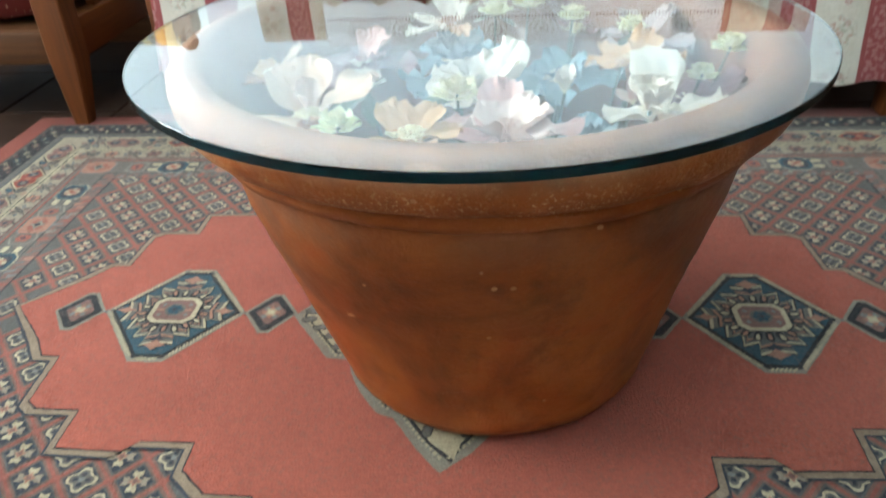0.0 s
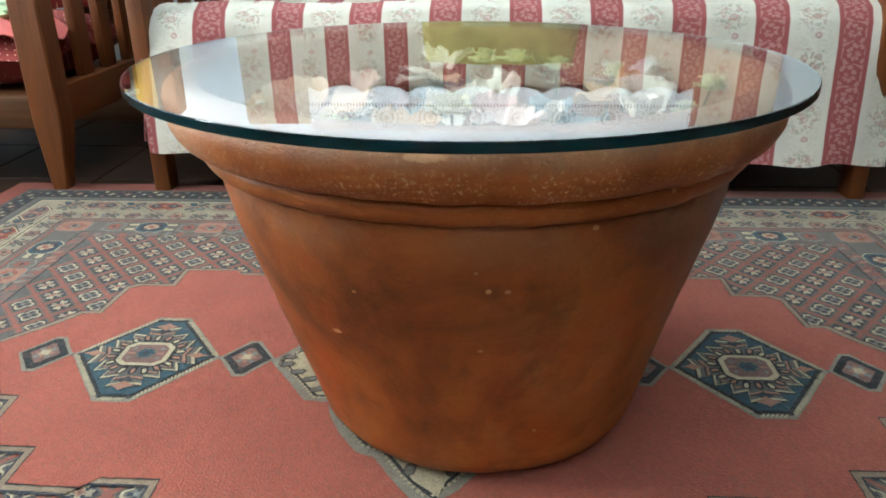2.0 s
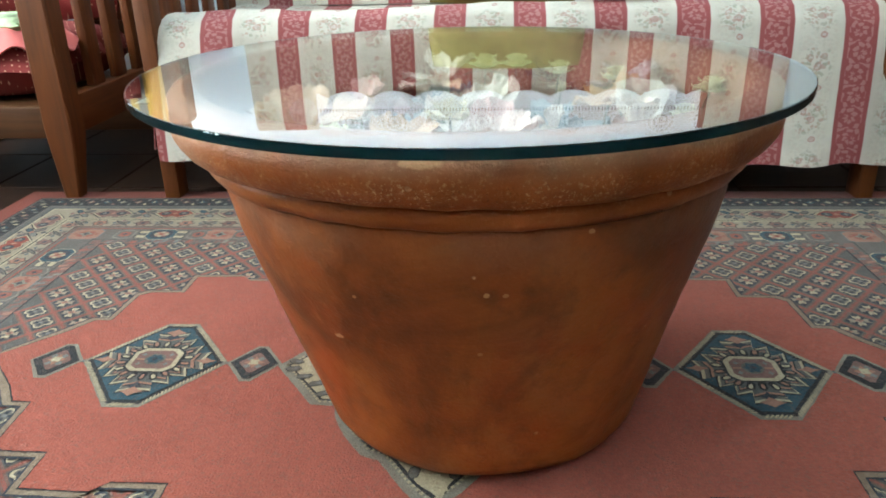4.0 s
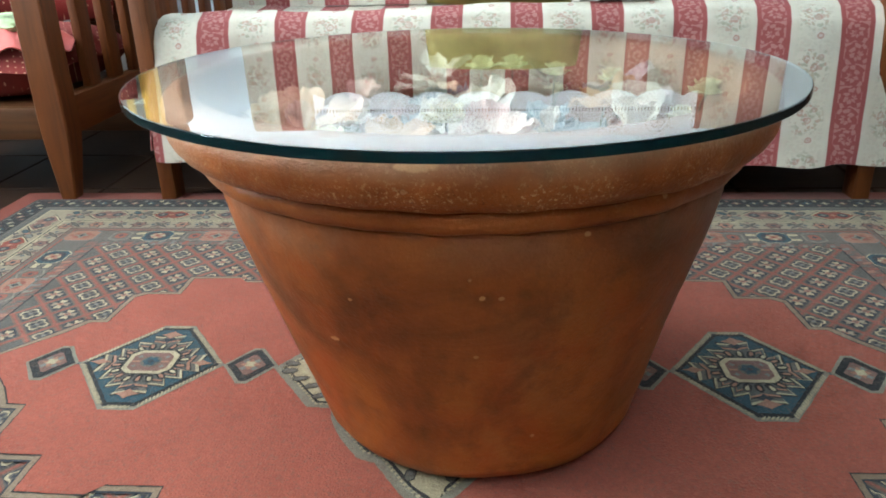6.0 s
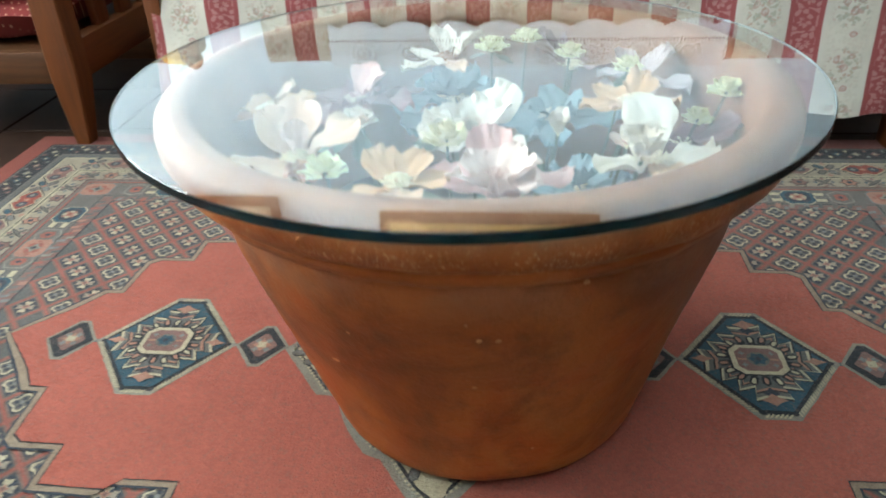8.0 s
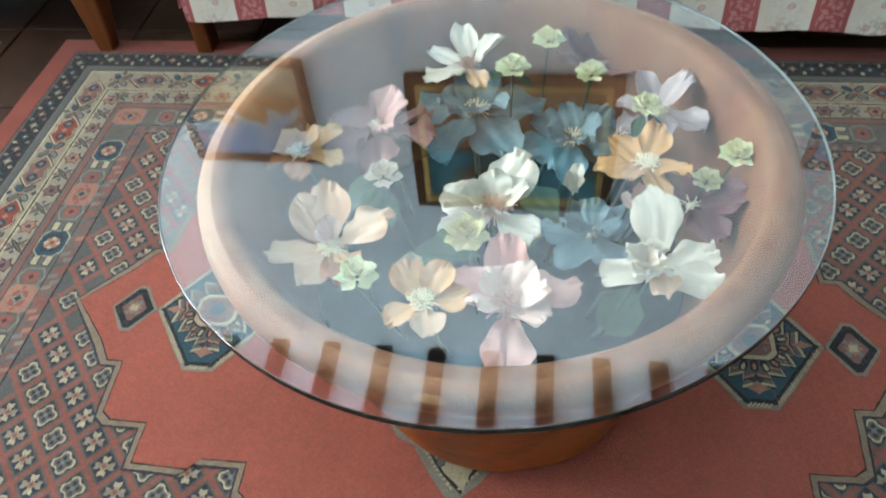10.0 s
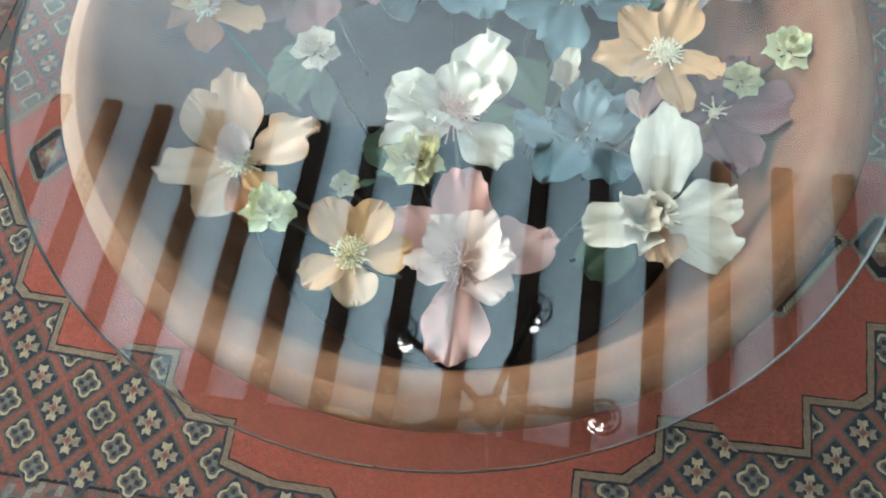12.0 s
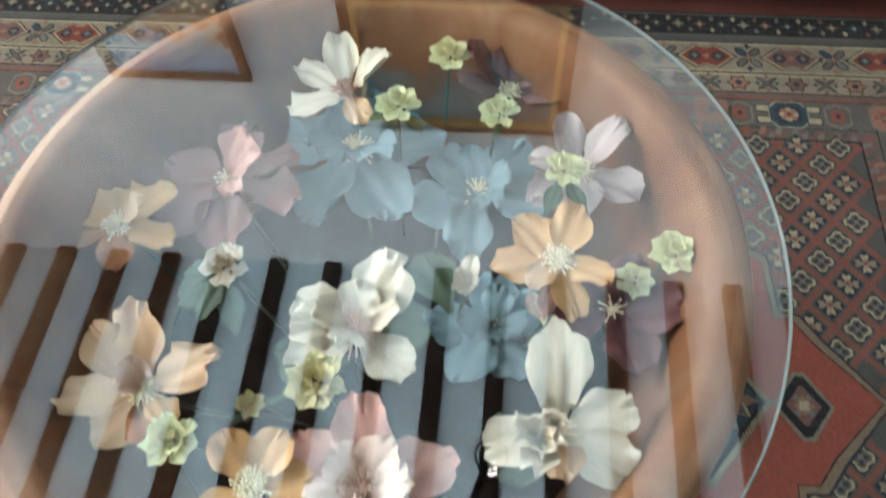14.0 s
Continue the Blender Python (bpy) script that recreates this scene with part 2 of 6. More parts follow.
    def oval(cx, shift, rx, ry):
        dx, dy = n.math("DIVIDE", n.math("SUBTRACT", wx, cx), rx), n.math("DIVIDE", along(shift), ry)
        return n.math("SQRT", n.math("ADD", n.math("POWER", dx, 2.0), n.math("POWER", dy, 2.0)))

    spray = n.ramp(n.math("ADD", oval(0.0, 0.0, 0.040, 0.046), n.math("MULTIPLY", n.math("SUBTRACT", n.noise(vx, 60, 2), 0.5), 0.9)), ((0.70, (1, 1, 1)), (1.05, (0.22, 0.22, 0.22))))
    dots = n.node("ShaderNodeTexVoronoi", Vector=warp.outputs[0], Scale=115.0)
    pet = n.ramp(dots.outputs["Distance"], ((0.40, (1, 1, 1)), (0.62, (0, 0, 0))))
    hue = n.ramp(n.split(dots.outputs["Color"])[0], ((0.0, (0.40, 0.25, 0.20)), (0.30, (0.29, 0.28, 0.21)), (0.52, (0.37, 0.30, 0.22)), (0.76, (0.33, 0.32, 0.25))))
    hue.node.color_ramp.interpolation = "CONSTANT"
    cream = n.ramp(n.noise(at, 12, 3), ((0.3, (0.51, 0.468, 0.39)), (0.7, (0.59, 0.545, 0.46))))
    cream = n.mix(n.math("MULTIPLY", n.math("MULTIPLY", spray, pet), n.math("MULTIPLY", side, 0.75)), cream, hue)
    for cx, shift, size, deep in ((0.004, 0.004, 0.0110, 0.60), (-0.014, -0.016, 0.0090, 0.50), (0.016, -0.022, 0.0080, 0.45), (0.010, 0.056, 0.0098, 0.85)):
        d = oval(cx, shift, size, size)
        whorl = n.ramp(n.math("SINE", n.math("ADD", n.math("MULTIPLY", d, 9.0), n.math("MULTIPLY", n.noise(vx, 240, 2), 4.0))), ((0.15, (0.35, 0.35, 0.35)), (0.75, (1, 1, 1))))
        rose = n.math("MULTIPLY", n.ramp(d, ((0.72, (deep, deep, deep)), (1.0, (0, 0, 0)))), whorl)
        cream = n.mix(rose, cream, (0.36, 0.135, 0.120))
    weave = n.math("MULTIPLY", n.math("SINE", n.math("MULTIPLY", x, 2600.0)), n.math("SINE", n.math("MULTIPLY", s, 2600.0)))
    n.bump(n.math("ADD", n.math("MULTIPLY", weave, 0.3), n.noise(at, 26, 4)), 0.5, 0.004)
    return n.colour(n.mix(red, cream, redcol))


def petal_material(name, c, edge):
    c, edge = shade(c, 0.72), shade(edge, 0.72)
    n = Nodes(name, 0.5)
    at = n.local()
    r = n.math("SQRT", n.math("ADD", n.math("POWER", n.split(at)[0], 2.0), n.math("POWER", n.split(at)[1], 2.0)))
    turn = n.math("ARCTAN2", n.split(at)[1], n.split(at)[0])
    vein = n.noise(n.join(n.math("MULTIPLY", turn, 9.0), n.math("MULTIPLY", r, 60.0), n.split(at)[2]), 1.6, 4, 0.65, 0.4)
    blot = n.noise(at, 28, 3)
    crumb = n.noise(at, 190, 3, 0.6)
    col = n.mix(n.ramp(blot, ((0.35, (0, 0, 0)), (0.7, (1, 1, 1)))), c, edge)
    col = n.mix(n.ramp(vein, ((0.42, (0, 0, 0)), (0.66, (0.45, 0.45, 0.45)))), col, tuple(a * k for a, k in zip(c, (0.80, 0.68, 0.56))))
    # the foot of each petal is tanned, and the rim here and there
    col = n.mix(n.ramp(n.math("ADD", r, n.math("MULTIPLY", blot, 0.016)), ((0.012, (0.40, 0.40, 0.40)), (0.030, (0, 0, 0)))), col, tuple(a * k for a, k in zip(c, (0.74, 0.52, 0.34))))
    vein = n.math("ADD", vein, n.math("MULTIPLY", crumb, 0.6))
    n.bsdf.inputs["Subsurface Weight"].default_value = 0.0
    n.bsdf.inputs["Sheen Weight"].default_value = 0.1
    n.bump(vein, 0.45, 0.0014)
    n.colour(col)
    t = n.tree.nodes.new("ShaderNodeBsdfTranslucent")
    n.put(t.inputs[0], col)
    m = n.tree.nodes.new("ShaderNodeMixShader")
    m.inputs[0].default_value = 0.25
    n.tree.links.new(n.bsdf.outputs[0], m.inputs[1])
    n.tree.links.new(t.outputs[0], m.inputs[2])
    n.tree.links.new(m.outputs[0], n.tree.nodes["Material Output"].inputs[0])
    return n.mat


def glass_material(name, c, rough=0.0, ior=1.5):
    n = Nodes(name, rough)
    n.bsdf.inputs["Transmission Weight"].default_value = 1.0
    n.bsdf.inputs["IOR"].default_value = ior
    return n.colour(c)


def dotted_red(name):
    n = Nodes(name, 0.9)
    at = n.local()
    x, y, z = n.split(at)
    v = n.join(n.math("ADD", x, n.math("MULTIPLY", y, 0.6)), n.math("ADD", z, n.math("MULTIPLY", y, 0.8)))
    dot = n.node("ShaderNodeTexVoronoi", Vector=v, Scale=52.0, Randomness=0.15).outputs["Distance"]
    base = n.ramp(n.noise(at, 10, 3), ((0.3, (0.15, 0.014, 0.012)), (0.7, (0.22, 0.024, 0.020))))
    n.bump(n.noise(at, 300, 2), 0.3, 0.001)
    return n.colour(n.mix(n.ramp(dot, ((0.11, (1, 1, 1)), (0.16, (0, 0, 0)))), base, (0.62, 0.36, 0.24)))


def yellow_stripes(name):
    n = Nodes(name, 0.9)
    at = n.position()
    x = n.split(at)[0]
    k = n.math("FRACT", n.math("MULTIPLY", n.math("ADD", x, 3.0), 6.6))
    col = n.ramp(k, ((0.0, (0.62, 0.36, 0.06)), (0.42, (0.55, 0.33, 0.09)), (0.46, (0.20, 0.17, 0.17)), (0.60, (0.22, 0.19, 0.18)), (0.64, (0.52, 0.38, 0.14)), (0.78, (0.48, 0.36, 0.16)), (0.82, (0.20, 0.21, 0.20)), (1.0, (0.24, 0.23, 0.19))))
    n.bump(n.noise(at, 300, 2), 0.4, 0.001)
    return n.colour(col)


WHEEL0, WHEEL = -0.378, 0.140       # first crochet wheel of the runner, and their spacing


def lace(name):
    n = Nodes(name, 0.85)
    at = n.position()
    x, y, z = n.split(at)
    # crochet wheels side by side, a row of eyelets below them and a net along the scalloped edge
    wx = n.math("SUBTRACT", n.math("FRACT", n.math("DIVIDE", n.math("SUBTRACT", x, WHEEL0 - WHEEL / 2), WHEEL)), 0.5)
    wx = n.math("MULTIPLY", wx, WHEEL)
    wz = n.math("SUBTRACT", z, 0.862)
    r = n.math("SQRT", n.math("ADD", n.math("POWER", wx, 2.0), n.math("POWER", wz, 2.0)))
    rings = n.ramp(n.math("SINE", n.math("MULTIPLY", r, 400.0)), ((0.0, (0, 0, 0)), (0.25, (1, 1, 1))))
    spokes = n.ramp(n.math("SINE", n.math("MULTIPLY", n.math("ARCTAN2", wz, wx), 16.0)), ((0.0, (0, 0, 0)), (0.25, (1, 1, 1))))
    wheel = n.ramp(r, ((0.0480, (1, 1, 1)), (0.0490, (0, 0, 0))))
    a = n.math("SINE", n.math("MULTIPLY", x, 400.0))
    b = n.math("SINE", n.math("MULTIPLY", z, 400.0))
    net = n.ramp(n.math("MULTIPLY", a, b), ((0.10, (0, 0, 0)), (0.30, (1, 1, 1))))
    row = n.ramp(n.math("ABSOLUTE", n.math("SUBTRACT", z, 0.821)), ((0.0042, (1, 1, 1)), (0.0050, (0, 0, 0))))
    plain_row = n.ramp(n.math("ABSOLUTE", n.math("SUBTRACT", z, 0.821)), ((0.0085, (0, 0, 0)), (0.0095, (1, 1, 1))))
    dots = n.math("MULTIPLY", n.ramp(n.math("SINE", n.math("MULTIPLY", x, 620.0)), ((0.10, (0, 0, 0)), (0.25, (1, 1, 1)))), row)
    hole = n.mix(wheel, n.math("MULTIPLY", n.math("MULTIPLY", net, 0.32), plain_row), n.math("MULTIPLY", rings, spokes))
    hole = n.math("MAXIMUM", n.math("MULTIPLY", hole, plain_row), dots)
    n.bump(hole, 0.5, 0.002)
    return n.colour(n.mix(n.math("MULTIPLY", hole, 0.95), (0.80, 0.82, 0.85), (0.20, 0.19, 0.20)))


def painting(name, stops, scale, seed, spread=1.1):
    """Brushed blotches: the colours follow the height on the canvas, broken up by noise."""
    n = Nodes(name, 0.35)
    at = n.local()
    x, y, z = n.split(at)
    w = n.noise(n.join(n.math("ADD", x, seed), z), scale, 4, 0.6, 0.8)
    h = n.math("ADD", z, n.math("MULTIPLY", n.math("SUBTRACT", w, 0.5), spread))
    col = n.ramp(h, stops)
    dab = n.noise(n.join(x, z, seed), 40, 3)
    n.bump(dab, 0.2, 0.001)
    return n.colour(n.mix(n.math("MULTIPLY", dab, 0.25), col, (0.05, 0.05, 0.06)))


M = {
    "red": wool("rug_salmon", (0.226, 0.057, 0.037), 0.10),
    "edge": wool("rug_rust", (0.1476, 0.0324, 0.0202)),
    "navy": wool("rug_navy", (0.026, 0.029, 0.036)),
    "slate": wool("rug_slate", (0.086, 0.076, 0.065)),
    "blue": wool("rug_blue", (0.022, 0.048, 0.062)),
    "cream": wool("rug_cream", (0.28, 0.230, 0.146)),
    "grey": wool("rug_grey", (0.148, 0.132, 0.100)),
    "mauve": wool("rug_mauve", (0.130, 0.066, 0.054)),
    "pink": wool("rug_pink", (0.2232, 0.108, 0.072)),
    "black": wool("rug_black", (0.017, 0.017, 0.018)),
    "ash": wool("rug_ash", (0.1188, 0.1152, 0.1008)),
    "steel": wool("rug_steel", (0.068, 0.064, 0.058)),
    "sand": wool("rug_sand", (0.190, 0.152, 0.108)),
    "dusk": wool("rug_dusty_rose", (0.125, 0.066, 0.051)),
    "tan": wool("rug_tan", (0.165, 0.120, 0.080)),
    "bar": wool("rug_bar", (0.185, 0.058, 0.042)),
    "pot": terracotta("terracotta"),
    "pot_inside": pot_inside("dusty_pot_inside"),
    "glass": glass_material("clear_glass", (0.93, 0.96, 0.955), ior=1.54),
    "glass_edge": plain("green_glass_edge", (0.0016, 0.015, 0.0170), 0.16, 0.1, bump=0.0),
    # pale colour for the reflection inside the glass edge
    "edge_gleam": plain("pale_edge_gleam", (0.10, 0.125, 0.125), 0.6, 0.1, bump=0.0),
    "pane": glass_material("window_glass", (1, 1, 1)),
    "cloth": striped_cloth("striped_cotton"),
    "chairwood": wood("honey_pine", (0.122, 0.032, 0.005), "z", 0.55),
    "sofawood": wood("honey_pine_long", (0.122, 0.032, 0.005), "y", 0.55),
    "beam": wood("dark_beam", (0.030, 0.014, 0.007), "y", 0.6),
    "darkwood": wood("walnut_frame", (0.10, 0.040, 0.016), "x"),
    "gold": plain("gilt", (0.72, 0.47, 0.14), 0.45, 0.2, metal=0.3),
    "plaster": plain("white_plaster", (0.77, 0.86, 0.93), 0.9, 0.03, 3, 0.0, fine=60),
    "ochre": plain("ochre_plaster", (0.26, 0.19, 0.13), 0.9, 0.06, 3, 0.25, fine=60),
    "panel": plain("pale_ceiling", (0.66, 0.84, 0.95), 0.9, 0.03, 3, 0.0, fine=60),
    "tile": plain("brown_tile", (0.026, 0.0110, 0.0052), 0.6, 0.35, 9, 0.15, gloss=0.15),
    "grout": plain("grout", (0.026, 0.016, 0.011), 0.9, gloss=0.1),
    "skirting": wood("skirting_wood", (0.14, 0.06, 0.025), "x"),
    "dots": dotted_red("red_dotted_cotton"),
    "salmon": plain("salmon_ruffle", (0.62, 0.15, 0.13), 0.85, 0.1),
    "olive": plain("olive_velvet", (0.195, 0.165, 0.045), 0.9, 0.18, 16, 0.3),
    "throw": yellow_stripes("striped_wool"),
    "lace": lace("white_crochet"),
    "paperwhite": plain("white_cotton", (0.72, 0.72, 0.70), 0.85, 0.1),
    "print": plain("leaf_print_cotton", (0.36, 0.46, 0.26), 0.85, 0.7, 22),
    "iron": plain("dark_iron", (0.03, 0.025, 0.022), 0.45, 0.2, metal=0.6),
    "white_petal": petal_material("white_petal", (0.97, 0.90, 0.75), (1.0, 0.95, 0.82)),
    "cream_petal": petal_material("cream_petal", (0.82, 0.60, 0.40), (0.78, 0.46, 0.27)),
    "peach_petal": petal_material("peach_petal", (0.86, 0.53, 0.25), (0.82, 0.44, 0.17)),
    "orange_petal": petal_material("orange_petal", (0.56, 0.19, 0.06), (0.58, 0.28, 0.13)),
    "pink_petal": petal_material("pink_petal", (0.90, 0.56, 0.49), (0.86, 0.43, 0.37)),
    "pale_pink_petal": petal_material("pale_pink_petal", (1.0, 0.82, 0.72), (0.98, 0.70, 0.60)),
    "mauve_petal": petal_material("mauve_petal", (0.36, 0.165, 0.155), (0.45, 0.23, 0.21)),
    "dark_mauve_petal": petal_material("dark_mauve_petal", (0.20, 0.070, 0.075), (0.30, 0.13, 0.13)),
    "wine_petal": petal_material("wine_petal", (0.16, 0.042, 0.050), (0.24, 0.08, 0.085)),
    "lilac_petal": petal_material("lilac_petal", (0.66, 0.54, 0.54), (0.78, 0.66, 0.65)),
    "blue_petal": petal_material("blue_petal", (0.18, 0.33, 0.39), (0.30, 0.46, 0.52)),
    "rose_petal": petal_material("rose_petal", (1.06, 1.14, 0.70), (1.18, 1.24, 0.86)),
    "yellow_petal": petal_material("yellow_petal", (0.95, 0.90, 0.46), (0.98, 0.95, 0.66)),
    # near-black, carries the shade deep inside the pot
    "soil": plain("pot_depth_dark", (0.007, 0.0062, 0.0055), 0.95, 0.3, 60, 0.08, gloss=0.05),
    "leaf": petal_material("leaf_green", (0.042, 0.105, 0.052), (0.075, 0.150, 0.075)),
    "stamen": plain("stamen_cream", (0.74, 0.66, 0.42), 0.6, 0.2),
    "stamen_white": plain("stamen_white", (0.78, 0.70, 0.52), 0.6, 0.1),
    "stamen_pink": plain("stamen_pink", (0.62, 0.40, 0.33), 0.6, 0.3),
    "stamen_brown": plain("stamen_brown", (0.32, 0.14, 0.07), 0.6, 0.2),
}
bulb = Nodes("lit_bulb")
bulb.bsdf.inputs["Emission Color"].default_value = (1.0, 0.97, 0.92, 1)
bulb.bsdf.inputs["Emission Strength"].default_value = 30.0
M["bulb"] = bulb.colour((0.9, 0.9, 0.9))


# ---- building helpers ----
def thing(name, at, label, category, group="", kind=""):
    ob = new(name)
    ob.empty_display_size = 0.05
    ob.location = at
    return tagged(ob, label, category, group, kind)


def base_of(ob):
    v = Vector((0, 0, 0))
    while ob is not None:
        v += ob.location
        ob = ob.parent
    return v


def to_mesh(name, bm, materials, smooth=True):
    me = bpy.data.meshes.new(name)
    bm.normal_update()
    bm.to_mesh(me)
    bm.free()
    for m in materials if isinstance(materials, (list, tuple)) else [materials]:
        me.materials.append(m)
    if smooth:
        for p in me.polygons:
            p.use_smooth = True
        me.set_sharp_from_angle(angle=radians(38))
    return me


def part(name, bm, material, parent, label="", smooth=True, at=None):
    """Link a bmesh, built in the room's coordinates, as one mesh under a thing or a part."""
    shift = base_of(parent) if at is None else Vector(at)
    bmesh.ops.translate(bm, verts=bm.verts, vec=-shift)
    ob = new(name, to_mesh(name, bm, material, smooth))
    ob.parent = parent
    if at is not None:
        ob.location = shift - base_of(parent)
    return tagged(ob, label)


def solid(name, bm, material, at, label, category, group="", kind="", smooth=True):
    """A thing that is one mesh; the bmesh is in the room's coordinates."""
    bmesh.ops.translate(bm, verts=bm.verts, vec=-Vector(at))
    ob = new(name, to_mesh(name, bm, material, smooth))
    ob.location = at
    return tagged(ob, label, category, group, kind)


def box(bm, x0, x1, y0, y1, z0, z1, bevel=0.0, mi=0, seg=2):
    r = bmesh.ops.create_cube(bm, size=1.0)
    vs = r["verts"]
    for v in vs:
        v.co = Vector(((x0 + x1) / 2 + v.co.x * (x1 - x0), (y0 + y1) / 2 + v.co.y * (y1 - y0), (z0 + z1) / 2 + v.co.z * (z1 - z0)))
    faces = {f for v in vs for f in v.link_faces}
    for f in faces:
        f.material_index = mi
    if bevel:
        es = {e for v in vs for e in v.link_edges}
        out = bmesh.ops.bevel(bm, geom=list(es), offset=bevel, segments=seg, profile=0.5, affect="EDGES")
        for f in out["faces"]:
            f.material_index = mi
    return bm


def boxed(*args, **kw):
    return box(bmesh.new(), *args, **kw)


def lathe(profile, seg=64, centre=(0, 0), wobble=0.0, bm=None):
    bm = bm or bmesh.new()
    rings = []
    for r, z in profile:
        ring = []
        for i in range(seg):
            a = 2 * math.pi * i / seg
            k = 1 + wobble * noise.noise(Vector((2 * math.cos(a), 2 * math.sin(a), z * 6)))
            ring.append(bm.verts.new((centre[0] + r * k * math.cos(a), centre[1] + r * k * math.sin(a), z)))
        rings.append(ring)
    for a, b in zip(rings, rings[1:]):
        for i in range(seg):
            bm.faces.new((a[i], a[(i + 1) % seg], b[(i + 1) % seg], b[i]))
    return bm, rings


def tube(bm, pts, r, seg=8, taper=1.0):
    pts = [Vector(p) for p in pts]
    rings = []
    for i, p in enumerate(pts):
        d = (pts[min(i + 1, len(pts) - 1)] - pts[max(i - 1, 0)]).normalized()
        side = d.orthogonal().normalized()
        up = d.cross(side)
        k = r * (1 + (taper - 1) * i / max(1, len(pts) - 1))
        rings.append([bm.verts.new(p + k * (math.cos(2 * math.pi * j / seg) * side + math.sin(2 * math.pi * j / seg) * up)) for j in range(seg)])
    for a, b in zip(rings, rings[1:]):
        for j in range(seg):
            bm.faces.new((a[j], a[(j + 1) % seg], b[(j + 1) % seg], b[j]))
    bm.faces.new(rings[0][::-1])
    bm.faces.new(rings[-1])
    return bm


def grid(bm, nu, nv, f, mi=0):
    vs = [[bm.verts.new(f(i / nu, j / nv)) for j in range(nv + 1)] for i in range(nu + 1)]
    for i in range(nu):
        for j in range(nv):
            q = bm.faces.new((vs[i][j], vs[i + 1][j], vs[i + 1][j + 1], vs[i][j + 1]))
            q.material_index = mi
    return bm


def thicken(bm, t):
    bmesh.ops.recalc_face_normals(bm, faces=bm.faces)
    bmesh.ops.solidify(bm, geom=bm.faces[:], thickness=t)
    return bm


def cushion(bm, c, sx, sy, sz, tilt=0.0, n=14):
    """A stuffed pillow: two bulging sheets that meet in a seam."""
    rot = Matrix.Rotation(radians(tilt), 3, "X")
    for side in (1, -1):
        def f(u, v):
            a, b = 2 * u - 1, 2 * v - 1
            e = max(0.0, (1 - a ** 4) * (1 - b ** 4)) ** 0.5
            p = Vector((a * sx / 2 * (1 - 0.05 * b * b), b * sy / 2 * (1 - 0.05 * a * a), side * sz / 2 * e + 0.006 * noise.noise(Vector((4 * a, 4 * b, side)))))
            return Vector(c) + rot @ p
        grid(bm, n, n, f)
    bmesh.ops.remove_doubles(bm, verts=bm.verts, dist=0.0005)
    bmesh.ops.recalc_face_normals(bm, faces=bm.faces)
    return bm


# ---- the room ----
FLOOR = -0.012
T = 0.25


def wall_box(name, args, label, paint="plaster"):
    return solid(name, boxed(*args), M[paint], (args[0], args[2], FLOOR), label, "wall", kind="structure")


def wall_with_window(name, axis, at, lo, hi, w0, w1, s0, s1, label, paint="plaster"):
    """A plastered wall with one opening; axis x: a wall along x at y = at."""
    bm = bmesh.new()
    a0, a1 = (at - T, at)
    for u0, u1, z0, z1 in ((lo, w0, FLOOR, CEIL), (w1, hi, FLOOR, CEIL), (w0, w1, FLOOR, s0), (w0, w1, s1, CEIL)):
        if axis == "x":
            box(bm, u0, u1, a0, a1, z0, z1)
        else:
            box(bm, a0, a1, u0, u1, z0, z1)
    base = (lo, at, FLOOR) if axis == "x" else (at, lo, FLOOR)
    return solid(name, bm, M[paint], base, label, "wall", kind="structure")


wall_box("wall_north", (WEST - T, EAST + T, WALL_Y, WALL_Y + T, FLOOR, CEIL), "white plastered wall behind the sofa")
wall_box("wall_east", (EAST, EAST + T, SOUTH, WALL_Y, FLOOR, CEIL), "ochre plastered side wall", "ochre")
wall_with_window("wall_west", "y", WEST, SOUTH, WALL_Y, -0.75, 1.35, 0.95, 2.5, "white plastered wall with a window opening")
wall_with_window("wall_south", "x", SOUTH, WEST - T, EAST + T, -1.20, 0.50, 0.95, 2.5, "ochre plastered wall with a window opening", "ochre")


def window(name, axis, at, w0, w1, s0, s1):
    c = ((w0 + w1) / 2, at - 0.12, s0) if axis == "x" else (at - 0.12, (w0 + w1) / 2, s0)
    w = thing(name, c, "wooden window with clear panes", "window", kind="structure")

    def bar(u0, u1, z0, z1, d=0.03):
        bm = bmesh.new()
        if axis == "x":
            box(bm, u0, u1, at - 0.12 - d, at - 0.12 + d, z0, z1, 0.004)
        else:
            box(bm, at - 0.12 - d, at - 0.12 + d, u0, u1, z0, z1, 0.004)
        return bm

    f = 0.06
    for u0, u1, z0, z1 in ((w0, w0 + f, s0, s1), (w1 - f, w1, s0, s1), (w0 + f, w1 - f, s0, s0 + f), (w0 + f, w1 - f, s1 - f, s1), ((w0 + w1) / 2 - 0.03, (w0 + w1) / 2 + 0.03, s0 + f, s1 - f)):
        part("window_frame", bar(u0, u1, z0, z1), M["chairwood"], w)
    for u0, u1 in ((w0 + f, (w0 + w1) / 2 - 0.03), ((w0 + w1) / 2 + 0.03, w1 - f)):
        p = part("pane", bar(u0, u1, s0 + f, s1 - f, 0.002), M["pane"], w)
        p.visible_shadow = False
    return w


window("window_1", "y", WEST, -0.75, 1.35, 0.95, 2.5)
window("window_2", "x", SOUTH, -1.20, 0.50, 0.95, 2.5)

